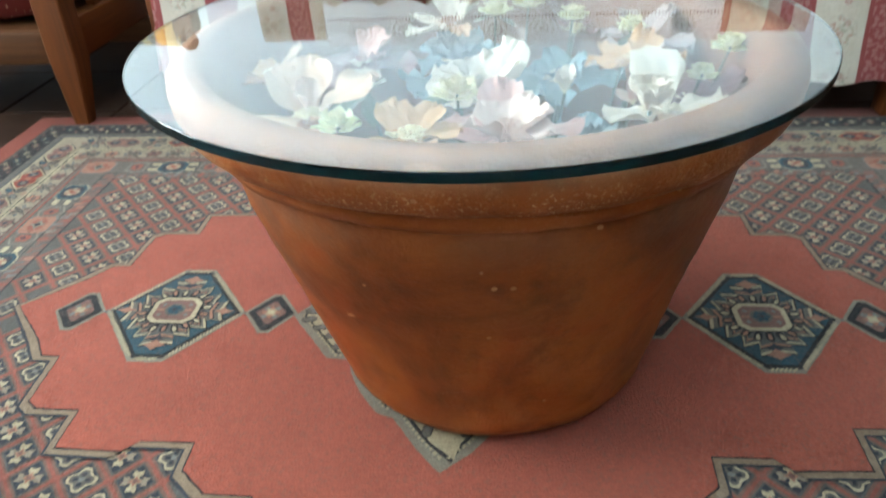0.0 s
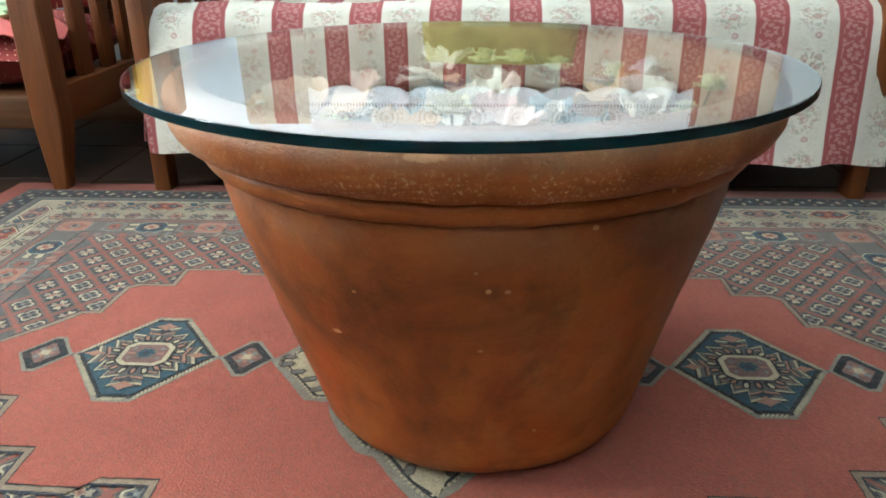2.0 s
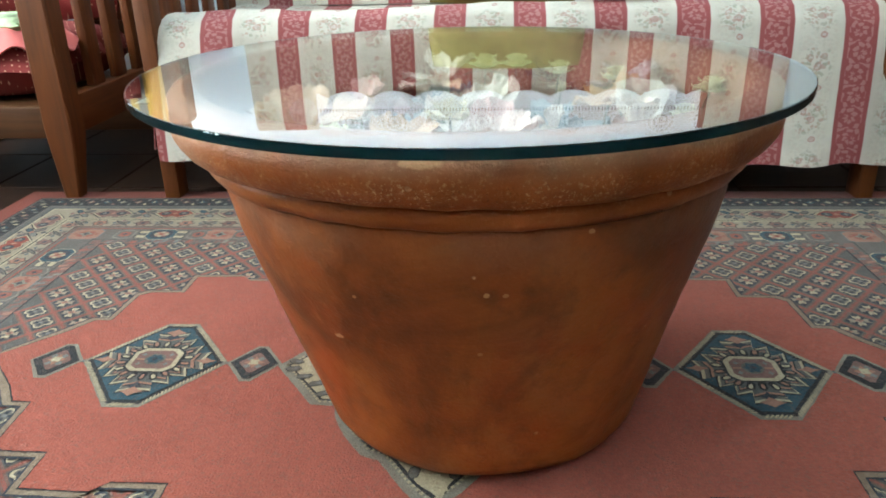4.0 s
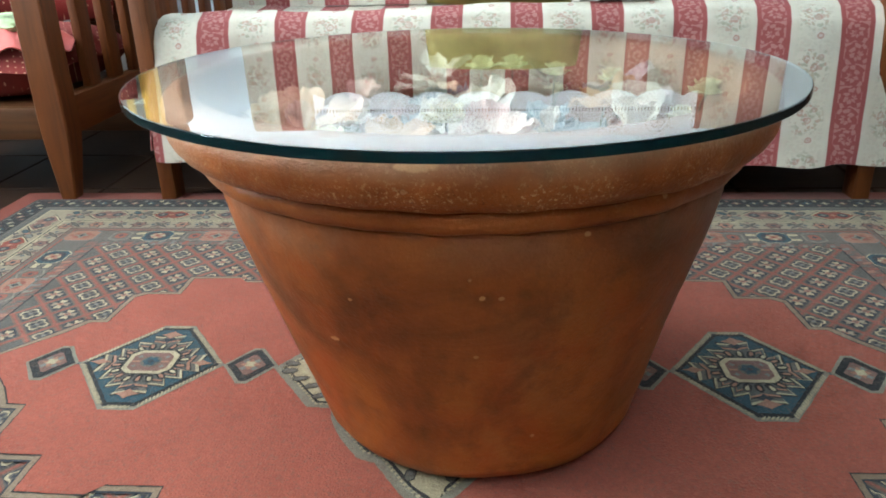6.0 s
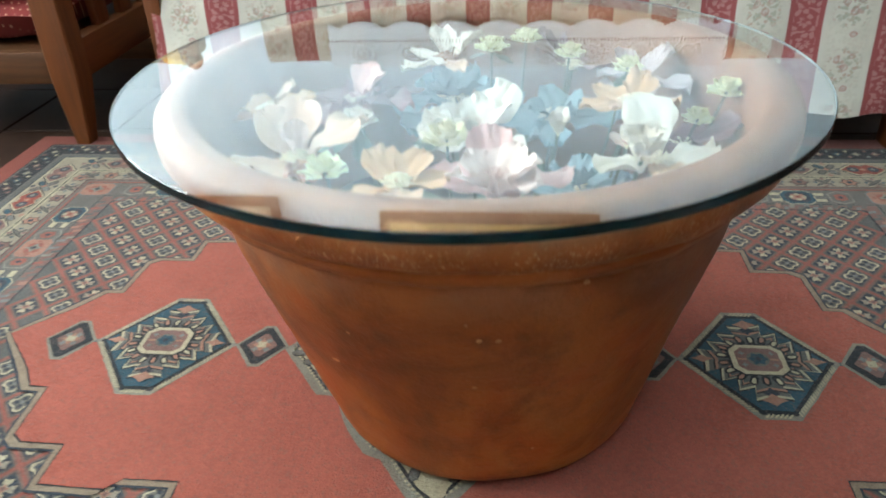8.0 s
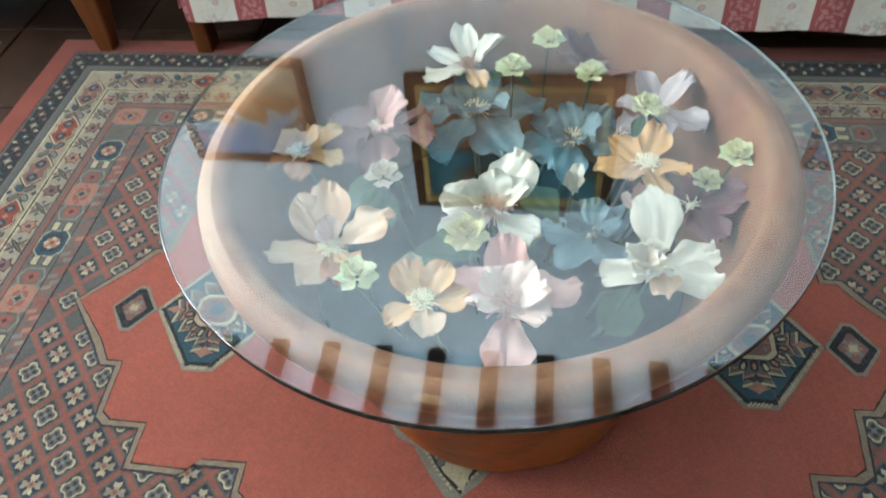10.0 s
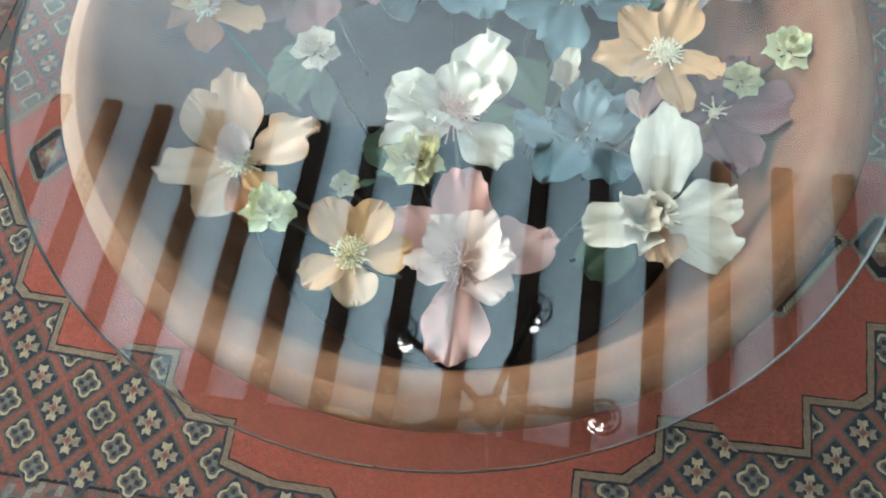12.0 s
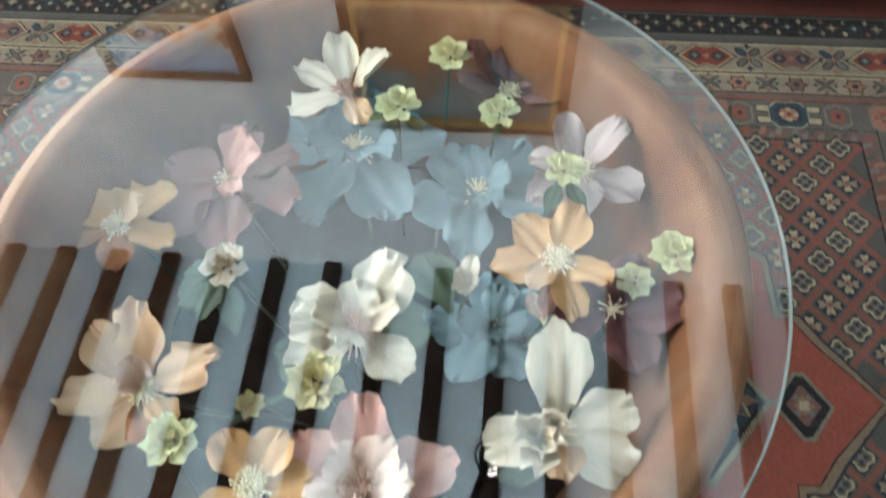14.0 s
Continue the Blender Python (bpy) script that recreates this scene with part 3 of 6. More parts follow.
# ceiling: white boards on dark joists, carried by one heavy cross beam
bm = boxed(WEST, EAST, SOUTH, WALL_Y, CEIL, CEIL + 0.08, mi=0)
k = -9
while 0.19 + 0.298 * k < EAST - 0.05:
    cx = 0.19 + 0.298 * k
    if cx > WEST + 0.05:
        box(bm, cx - 0.046, cx + 0.046, SOUTH, WALL_Y, CEIL - 0.045, CEIL + 0.01, 0.004, mi=1)
    k += 1
box(bm, WEST, EAST, -0.36, 0.02, CEIL - 0.14, CEIL - 0.02, 0.012, mi=1)
solid("ceiling", bm, [M["panel"], M["beam"]], (0, 0, CEIL), "white ceiling boards between dark wooden joists", "ceiling", kind="structure")

for nm, a in (("baseboard_north", (WEST, EAST, WALL_Y - 0.015, WALL_Y, FLOOR, 0.07)), ("baseboard_east", (EAST - 0.015, EAST, SOUTH, WALL_Y - 0.015, FLOOR, 0.07)), ("baseboard_west", (WEST, WEST + 0.015, SOUTH, WALL_Y - 0.015, FLOOR, 0.07))):
    solid(nm, boxed(*a, bevel=0.003), M["skirting"], (a[0], a[2], FLOOR), "brown wooden skirting board", "baseboard", kind="structure")

# ---- the rug ----
rug = thing("rug", (0.01, 0, FLOOR), "salmon red hand-knotted rug with diamond medallions and borders", "rug")
RX, RY = 1.135, 0.835
part("backing", boxed(0.01 - RX, 0.01 + RX, -RY, RY, FLOOR, -0.004, 0.003), M["edge"], rug)
RUGM = ["red", "edge", "navy", "slate", "blue", "cream", "grey", "mauve", "pink", "black", "ash", "steel", "sand", "bar", "dusk", "tan"]
RI = {n: i for i, n in enumerate(RUGM)}
LAYER = 0.0005


class Weave:
    """Flat knotted shapes, each a thin layer above the last."""

    def __init__(self):
        self.v, self.f, self.m = [], [], []

    def poly(self, pts, level, colour, jag=0.0012):
        z = -0.004 + 0.0008 + level * LAYER
        n = len(self.v)
        fine = []
        for (xa, ya), (xb, yb) in zip(pts, list(pts[1:]) + [pts[0]]):
            k = int(math.hypot(xb - xa, yb - ya) / 0.008) if jag else 0
            for i in range(max(1, k)):
                t = i / max(1, k)
                p = Vector((xa + (xb - xa) * t, ya + (yb - ya) * t, 0))
                w = noise.noise_vector(p * 310) * jag
                fine.append((p.x + w.x, p.y + w.y, z))
        self.v += fine
        self.f.append(tuple(range(n, n + len(fine))))
        self.m.append(RI[colour])

    def rect(self, x0, x1, y0, y1, level, colour):
        self.poly(((x0, y0), (x1, y0), (x1, y1), (x0, y1)), level, colour)

    def star(self, c, r, n, inner, level, colour, turn=0.0, sx=1.0, sy=1.0):
        pts = []
        for i in range(2 * n):
            a = turn + math.pi * i / n
            k = r if i % 2 == 0 else r * inner
            pts.append((c[0] + sx * k * math.cos(a), c[1] + sy * k * math.sin(a)))
        self.poly(pts, level, colour)

    def ring(self, c, r, n, level, colour, turn=0.0, sx=1.0, sy=1.0):
        self.poly([(c[0] + sx * r * math.cos(turn + 2 * math.pi * i / n), c[1] + sy * r * math.sin(turn + 2 * math.pi * i / n)) for i in range(n)], level, colour)

    def make(self, name, label=""):
        me = bpy.data.meshes.new(name)
        me.from_pydata([(x - rug.location.x, y - rug.location.y, z - rug.location.z) for x, y, z in self.v], [], self.f)
        for n in RUGM:
            me.materials.append(M[n])
        me.polygons.foreach_set("material_index", self.m)
        me.update()
        ob = new(name, me)
        ob.parent = rug
        return tagged(ob, label)


OX = 0.01
INX, INY = 0.768, 0.466       # lattice ground
B0X, B0Y = 0.797, 0.490       # speckled stripe round the lattice
B1X, B1Y = 0.868, 0.562       # rosette border
BMX, BMY = 0.923, 0.618       # inner cream stripe
B2X, B2Y = 1.004, 0.700       # outer cream stripe
B3X, B3Y = 1.080, 0.778       # dark guard border
rng = random.Random(8)


def frame_rects(bands):
    """Nested rectangles: half sizes, level and colour."""
    for hx, hy, lv, c in bands:
        wv.rect(OX - hx, OX + hx, -hy, hy, lv, c)


def four_sides(mx, my, px, py, half, fn, nx, ny):
    """Call fn(centre, along_x, k) along the four sides of a border, evenly about the middle."""
    for k in range(-nx, nx + (0 if half else 1)):
        for s in (1, -1):
            fn((OX + (k + half) * px, s * my), True, k, s)
    for k in range(-ny, ny + (0 if half else 1)):
        for s in (1, -1):
            fn((OX + s * mx, (k + half) * py), False, k, s)


def turned(c, along_x, pts):
    return [(c[0] + u, c[1] + v) if along_x else (c[0] + v, c[1] + u) for u, v in pts]


wv = Weave()
frame_rects(((B3X, B3Y, 0, "black"), (B3X - 0.004, B3Y - 0.004, 0.6, "slate"), (B3X - 0.009, B3Y - 0.009, 1.2, "black"), (B2X + 0.018, B2Y + 0.018, 1.6, "slate"), (B2X + 0.012, B2Y + 0.012, 1.9, "steel")))


def guard_motif(c, along_x, k, s):
    wv.star(c, 0.0125, 4, 0.5, 2.2, ("grey", "mauve", "blue")[k % 3])
    wv.star(c, 0.0050, 4, 0.6, 2.5, "cream")
    for d in (-1, 1):
        wv.poly(turned(c, along_x, ((0.017, d * 0.016), (0.024, d * 0.022), (0.027, d * 0.014), (0.021, d * 0.008))), 2.2, ("cream", "mauve", "ash")[(k + d) % 3])


four_sides((B3X + B2X) / 2 + 0.006, (B3Y + B2Y) / 2 + 0.006, 0.0405, 0.0405, 0, guard_motif, 25, 18)
wv.make("guard_border", "dark guard border with small motifs")

wv = Weave()
frame_rects(((B2X, B2Y, 2, "navy"), (B2X - 0.004, B2Y - 0.004, 2.6, "cream"), (B2X - 0.009, B2Y - 0.009, 3.2, "sand"), (BMX + 0.008, BMY + 0.008, 3.8, "cream"), (BMX + 0.004, BMY + 0.004, 4.4, "black"), (BMX, BMY, 5.0, "cream"), (BMX - 0.005, BMY - 0.005, 5.5, "sand")))
mhx, mhy = (B2X + BMX) / 2, (B2Y + BMY) / 2


def twin_rosette(c, along_x, k, s):
    """A rust lozenge with two dark eyes."""
    for g, lv, col in ((1.0, 5.2, "black"), (0.93, 5.6, "cream"), (0.84, 6.0, ("mauve", "edge")[k % 2])):
        wv.poly(turned(c, along_x, [(u * g, v * g) for u, v in ((-0.054, 0), (-0.036, 0.017), (-0.020, 0.030), (0, 0.022), (0.020, 0.030), (0.036, 0.017), (0.054, 0), (0.036, -0.017), (0.020, -0.030), (0, -0.022), (-0.020, -0.030), (-0.036, -0.017))]), lv, col)
    for d in (-1, 1):
        e = turned(c, along_x, ((d * 0.021, 0),))[0]
        wv.ring(e, 0.0125, 8, 6.4, "navy")
        wv.star(e, 0.0075, 4, 0.5, 6.8, "ash")
    wv.star(c, 0.008, 4, 0.5, 6.5, "pink")


def leaf_cross(c, along_x, k, s):
    """Grey and green-blue leaves between the lozenges."""
    for i in range(4):
        t = math.pi / 4 + i * math.pi / 2
        d = Vector((math.cos(t) * 0.9, math.sin(t)))
        e = Vector(c) + d * 0.019
        bead(e, d.normalized(), 0.0150, 0.0075, 5.2, "black")
        bead(e, d.normalized(), 0.0125, 0.0055, 5.6, ("slate", "blue", "slate", "ash")[i])
    for d in (-1, 1):
        wv.star(turned(c, along_x, ((0, d * 0.028),))[0], 0.0085, 4, 0.5, 5.3, ("navy", "pink")[k % 2])
        wv.star(turned(c, along_x, ((d * 0.024, 0),))[0], 0.0085, 3, 0.5, 5.4, ("mauve", "navy")[k % 2], k)
    wv.star(c, 0.0080, 4, 0.55, 6.0, "pink")


def x_motif(c, along_x, k, s):
    if k % 2:
        wv.star(c, 0.0205, 6, 0.62, 5.9, "black", sx=1.1, sy=1.0)
        wv.star(c, 0.0170, 6, 0.62, 6.3, ("mauve", "pink")[(k // 2) % 2], sx=1.1, sy=1.0)
        wv.ring(c, 0.0062, 6, 6.7, "navy")
    else:
        for t in (0.72, -0.72):
            d = Vector((math.cos(t), math.sin(t)))
            bead(Vector(c), d, 0.026, 0.0042, 5.9 + 0.1 * (t > 0), "black")
            bead(Vector(c), d, 0.023, 0.0022, 6.3 + 0.1 * (t > 0), "slate")
        for d in (-1, 1):
            wv.star(turned(c, along_x, ((0, d * 0.016),))[0], 0.0065, 4, 0.5, 6.6, "mauve")
            wv.star(turned(c, along_x, ((d * 0.017, 0),))[0], 0.0060, 4, 0.5, 6.6, "blue")


def bead(m0, d, ln, wd, level, colour):
    g = Vector((-d.y, d.x))
    wv.poly([tuple(m0 + d * ln), tuple(m0 + d * ln * 0.55 + g * wd), tuple(m0 - d * ln * 0.55 + g * wd), tuple(m0 - d * ln), tuple(m0 - d * ln * 0.55 - g * wd), tuple(m0 + d * ln * 0.55 - g * wd)], level, colour)


four_sides(mhx, mhy, 0.1515, 0.1343, 0.5, twin_rosette, 6, 5)
four_sides(mhx, mhy, 0.1515, 0.1343, 0, leaf_cross, 6, 4)
four_sides((BMX + B1X + 0.010) / 2, (BMY + B1Y + 0.010) / 2, 0.0505, 0.0505, 0.5, x_motif, 18, 12)
wv.make("cream_border", "cream border with rust flowers")

wv = Weave()
frame_rects(((B1X + 0.012, B1Y + 0.012, 6.0, "black"), (B1X + 0.009, B1Y + 0.009, 6.6, "mauve"), (B1X + 0.005, B1Y + 0.005, 7.2, "slate"), (B1X - 0.001, B1Y - 0.001, 7.8, "bar"), (B1X - 0.007, B1Y - 0.007, 8.4, "black"), (B1X - 0.009, B1Y - 0.009, 9.0, "slate")))
mrx, mry = (B1X - 0.009 + B0X) / 2, (B1Y - 0.009 + B0Y) / 2
OCT = ((-0.034, -0.016), (-0.020, -0.030), (0.020, -0.030), (0.034, -0.016), (0.034, 0.016), (0.020, 0.030), (-0.020, 0.030), (-0.034, 0.016))


def rosette(c, along_x, k, s):
    for g, lv, col in ((1.0, 9.6, "cream"), (0.93, 10.0, "blue"), (0.70, 10.4, "navy")):
        wv.poly(turned(c, along_x, [(u * g, v * g) for u, v in OCT]), lv, col)
    for i in range(8):
        t = i * math.pi / 4
        wv.ring((c[0] + 0.0115 * math.cos(t), c[1] + 0.0105 * math.sin(t)), 0.0058, 6, 10.8 + 0.02 * i, ("cream", "pink")[i % 2])
    wv.ring(c, 0.0090, 8, 11.3, "pink")
    wv.ring(c, 0.0048, 6, 11.7, "edge")


def salmon_box(c, along_x, k, s):
    for g, lv, col in ((1.0, 9.6, "ash"), (0.92, 10.0, "pink"), (0.50, 10.4, "bar")):
        wv.poly(turned(c, along_x, [(u * g, v * g) for u, v in ((-0.036, -0.020), (-0.024, -0.030), (0.024, -0.030), (0.036, -0.020), (0.036, 0.020), (0.024, 0.030), (-0.024, 0.030), (-0.036, 0.020))]), lv, col)
    wv.star(c, 0.0175, 4, 0.5, 10.8, "grey")
    wv.star(c, 0.0085, 4, 0.55, 11.2, "navy")
    for u in (-0.024, 0.024):
        wv.star(turned(c, along_x, ((u, 0),))[0], 0.0060, 4, 0.5, 10.9, "bar")


def hex_and_pair(c, along_x, k, s):
    """A slate hexagon and a pair of yellowish dashes between the large motifs; k tells which way they face."""
    d = 1 if k % 2 == 0 else -1
    e = turned(c, along_x, ((-d * 0.017, 0),))[0]
    for g, lv, col in ((1.0, 9.6, "grey"), (0.86, 10.0, "slate"), (0.55, 10.4, "bar")):
        wv.poly(turned(e, along_x, [(u * g, v * g) for u, v in ((-0.022, -0.018), (0.0, -0.028), (0.022, -0.018), (0.022, 0.018), (0.0, 0.028), (-0.022, 0.018))]), lv, col)
    wv.star(e, 0.0068, 4, 0.55, 10.9, "navy")
    for v in (-0.013, 0.013):
        q = turned(c, along_x, ((d * 0.023, v),))[0]
        wv.poly(turned(q, along_x, ((-0.0125, -0.0085), (0.0125, -0.0085), (0.0125, 0.0085), (-0.0125, 0.0085))), 9.6, "navy")
        wv.poly(turned(q, along_x, ((-0.0105, -0.0062), (0.0105, -0.0062), (0.0105, 0.0062), (-0.0105, 0.0062))), 10.0, "cream")


PX1, PY1 = 0.2628, 0.2690
four_sides(mrx, mry, PX1, PY1, 0.5, rosette, 3, 2)
four_sides(mrx, mry, PX1, PY1, 0, salmon_box, 2, 1)
four_sides(mrx, mry, PX1 / 2, PY1 / 2, 0.5, hex_and_pair, 6, 3)
for sx in (1, -1):
    for sy in (1, -1):
        salmon_box((OX + sx * mrx, sy * mry), True, 0, 1)
wv.make("rosette_border", "slate border with blue rosettes and salmon boxes")

wv = Weave()
frame_rects(((B0X + 0.002, B0Y + 0.002, 9.4, "black"), (B0X, B0Y, 9.8, "slate"), (B0X - 0.004, B0Y - 0.004, 10.2, "mauve")))


def dash(c, along_x, k, s):
    col = ("grey", "steel", "pink", "ash", "slate", "slate", "bar")[rng.randrange(7)]
    d = 0.006 * (1 if k % 2 else -1)
    wv.poly(turned(c, along_x, ((-0.0065, -0.009 + d), (0.0025, -0.009 + d), (0.0075, 0.009 + d), (-0.0020, 0.009 + d))), 10.8, col)


four_sides((B0X + INX) / 2 - 0.001, (B0Y + INY) / 2 - 0.001, 0.0135, 0.0135, 0, dash, 57, 34)
wv.make("speckled_stripe", "mauve stripe with slanting dashes")

# field outline, one quarter; mirrored to the other three
QUARTER = ((0.705, 0.0), (0.630, 0.080), (0.602, 0.119), (0.574, 0.120), (0.568, 0.213), (0.551, 0.226), (0.490, 0.227), (0.489, 0.293), (0.402, 0.296), (0.383, 0.278), (0.313, 0.278), (0.312, 0.322), (0.274, 0.355), (0.216, 0.357), (0.215, 0.405), (0.150, 0.422), (0.080, 0.422), (0.050, 0.452))


def outline(d):
    """The stepped outline of the field, grown by d."""
    q = [(x + d, y + d * (0.0 if i == 0 else 1.0)) for i, (x, y) in enumerate(QUARTER)]
    pts = [(OX + x, y) for x, y in q]
    pts += [(OX - x, y) for x, y in reversed(q)]
    pts += [(OX - x, -y) for x, y in q[1:]]
    pts += [(OX + x, -y) for x, y in reversed(q[1:])]
    return pts


def inside_field(x, y, d):
    x, y = abs(x - OX), abs(y)
    for (xa, ya), (xb, yb) in zip(QUARTER, QUARTER[1:]):
        if min(ya, yb) - 1e-9 <= y - d <= max(ya, yb) + 1e-9 and x <= max(xa, xb) + d:
            return True
    return y < 0.06 and x < 0.70


wv = Weave()
for d, c in ((0.0, "black"), (0.004, "steel")):
    wv.rect(OX - INX + d, OX + INX - d, -INY + d, INY - d, 12 + d * 200, c)
# lattice: red bars crossing, with a flower in every cell
def lobe(e):
    """Outline of a four-lobed flower, one at its tips, at step e of 32."""
    return (1.0, 0.99, 0.90, 0.74, 0.70, 0.74, 0.90, 0.99)[e % 8]


PX, PY = 0.066, 0.0375
a = math.atan2(PY, PX / 2)
for j in range(-40, 41):
    for s in (1, -1):
        c0 = j * PX / 1.0 + PX / 2
        # bar through (c0, 0) with slope s*PY/(PX/2), clipped to the ground
        m = s * PY / (PX / 2)
        lo, hi = -INY + 0.006, INY - 0.006
        xs = []
        for y in (lo, hi):
            xs.append(c0 + y / m)
        p, q = Vector((xs[0], lo)), Vector((xs[1], hi))
        for e, end in ((p, q), (q, p)):
            if abs(e.x) > INX - 0.006:
                if abs(end.x - e.x) < 1e-6:
                    continue
                t = (math.copysign(INX - 0.006, e.x) - e.x) / (end.x - e.x)
                if 0 < t < 1:
                    e.xy = e.lerp(end, t)
        if abs(p.x) > INX - 0.005 or abs(q.x) > INX - 0.005:
            if p.x * q.x > 0 and abs(p.x) > INX - 0.005 and abs(q.x) > INX - 0.005:
                continue
        d = (q - p).normalized()
        nrm = Vector((-d.y, d.x)) * 0.0056
        wv.poly([(OX + v.x, v.y) for v in (p - nrm, q - nrm, q + nrm, p + nrm)], 14.0 + 0.3 * (s > 0), "dusk")
        nrm *= 0.42
        wv.poly([(OX + v.x, v.y) for v in (p - nrm, q - nrm, q + nrm, p + nrm)], 14.8 + 0.3 * (s > 0), "bar")
for j in range(-12, 13):
    for i in range(-12, 13):
        x, y = OX + i * PX + (PX / 2 if j % 2 else 0), j * PY
        if abs(x - OX) > INX - 0.010 or abs(y) > INY - 0.010 or inside_field(x, y, -0.01):
            continue
        half = 2 * i + (1 if j % 2 else 0)
        wv.ring((x + PX / 2, y), 0.0066, 8, 15.4, "bar")
        for g, lv, col in ((0.76, 15.6, "steel"), (0.68, 15.8, "navy")):
            wv.poly([(x + u * g, y + v * g) for u, v in ((-0.033, 0), (0, -0.0375), (0.033, 0), (0, 0.0375))], lv, col)
        if ((j - abs(half)) // 2) % 2:
            # four-lobed flower with a pale outline
            for g, lv, col in ((0.0192, 16.0, "cream"), (0.0150, 16.4, "slate")):
                wv.poly([(x + g * lobe(e) * math.cos(e * math.pi / 16), y + g * lobe(e) * math.sin(e * math.pi / 16)) for e in range(32)], lv, col)
            for e in range(4):
                cx, cy = math.cos(e * math.pi / 2), math.sin(e * math.pi / 2)
                wv.poly([(x + cx * f - cy * g, y + cy * f + cx * g) for f, g in ((0.0030, 0.0), (0.0058, 0.0026), (0.0108, 0.0030), (0.0108, -0.0030), (0.0058, -0.0026))], 16.7 + 0.02 * e, "navy")
            wv.ring((x, y), 0.0042, 6, 17.1, "ash")
        else:
            # cross with fish-tailed arms
            for e in range(4):
                cx, cy = math.cos(e * math.pi / 2), math.sin(e * math.pi / 2)
                wv.poly([(x + cx * f - cy * g, y + cy * f + cx * g) for f, g in ((0.0, 0.0036), (0.0082, 0.0036), (0.0086, 0.0062), (0.0168, 0.0060), (0.0142, 0.0), (0.0168, -0.0060), (0.0086, -0.0062), (0.0082, -0.0036), (0.0, -0.0036))], 16.2 + 0.02 * e, "cream" if e % 2 else "sand")
            wv.star((x, y), 0.0086, 4, 0.5, 16.8, "pink")
            wv.ring((x, y), 0.0036, 6, 17.1, "mauve")
lat = wv.make("lattice_ground", "slate ground with a red lattice of flowers")
tagged(lat, kind="stuff")

wv = Weave()
wv.poly(outline(0.0112), 19, "navy")
wv.make("outer_line", "thin black line")
wv = Weave()
wv.poly(outline(0.0080), 20, "tan")
wv.make("pale_edging", "pale stepped edging")
wv = Weave()
wv.poly(outline(0.0), 21, "black")
wv.make("inner_line", "thin black line")
wv = Weave()
wv.poly(outline(-0.0018), 22, "red")
wv.make("field", "plain salmon red field with stepped edges")


def diamond(c, hw, hh, flat, level, colour):
    wv.poly(((c[0] - hw, c[1]), (c[0] - flat, c[1] + hh), (c[0] + flat, c[1] + hh), (c[0] + hw, c[1]), (c[0] + flat, c[1] - hh), (c[0] - flat, c[1] - hh)), level, colour)


def hatch(c, hw, hh, flat, step, length, level, colour):
    """Short strokes along the edge of a diamond."""
    ring = ((-hw, 0), (-flat, hh), (flat, hh), (hw, 0), (flat, -hh), (-flat, -hh), (-hw, 0))
    for (xa, ya), (xb, yb) in zip(ring, ring[1:]):
        d = Vector((xb - xa, yb - ya))
        n = int(d.length / step)
        d.normalize()
        out = Vector((-d.y, d.x))
        for i in range(1, n):
            p = Vector((c[0] + xa, c[1] + ya)) + d * (i * step)
            q = p + (out + d * 0.8) * length
            w = d * 0.0016
            wv.poly([tuple(p - w), tuple(p + w), tuple(q + w), tuple(q - w)], level, colour)


def saw(c, hw, hh, teeth, depth, level, colour):
    """A saw-toothed lozenge; the teeth run along its four sides."""
    corners = ((hw, 0), (0, hh), (-hw, 0), (0, -hh))
    pts = []
    for (xa, ya), (xb, yb) in zip(corners, corners[1:] + corners[:1]):
        out = Vector(((xa + xb) / hw, (ya + yb) / hh)).normalized()
        for i in range(teeth):
            for t, d in ((i / teeth, 0.0), ((i + 0.62) / teeth, depth)):
                pts.append((c[0] + xa + (xb - xa) * t + out.x * d, c[1] + ya + (yb - ya) * t + out.y * d))
    wv.poly(pts, level, colour)


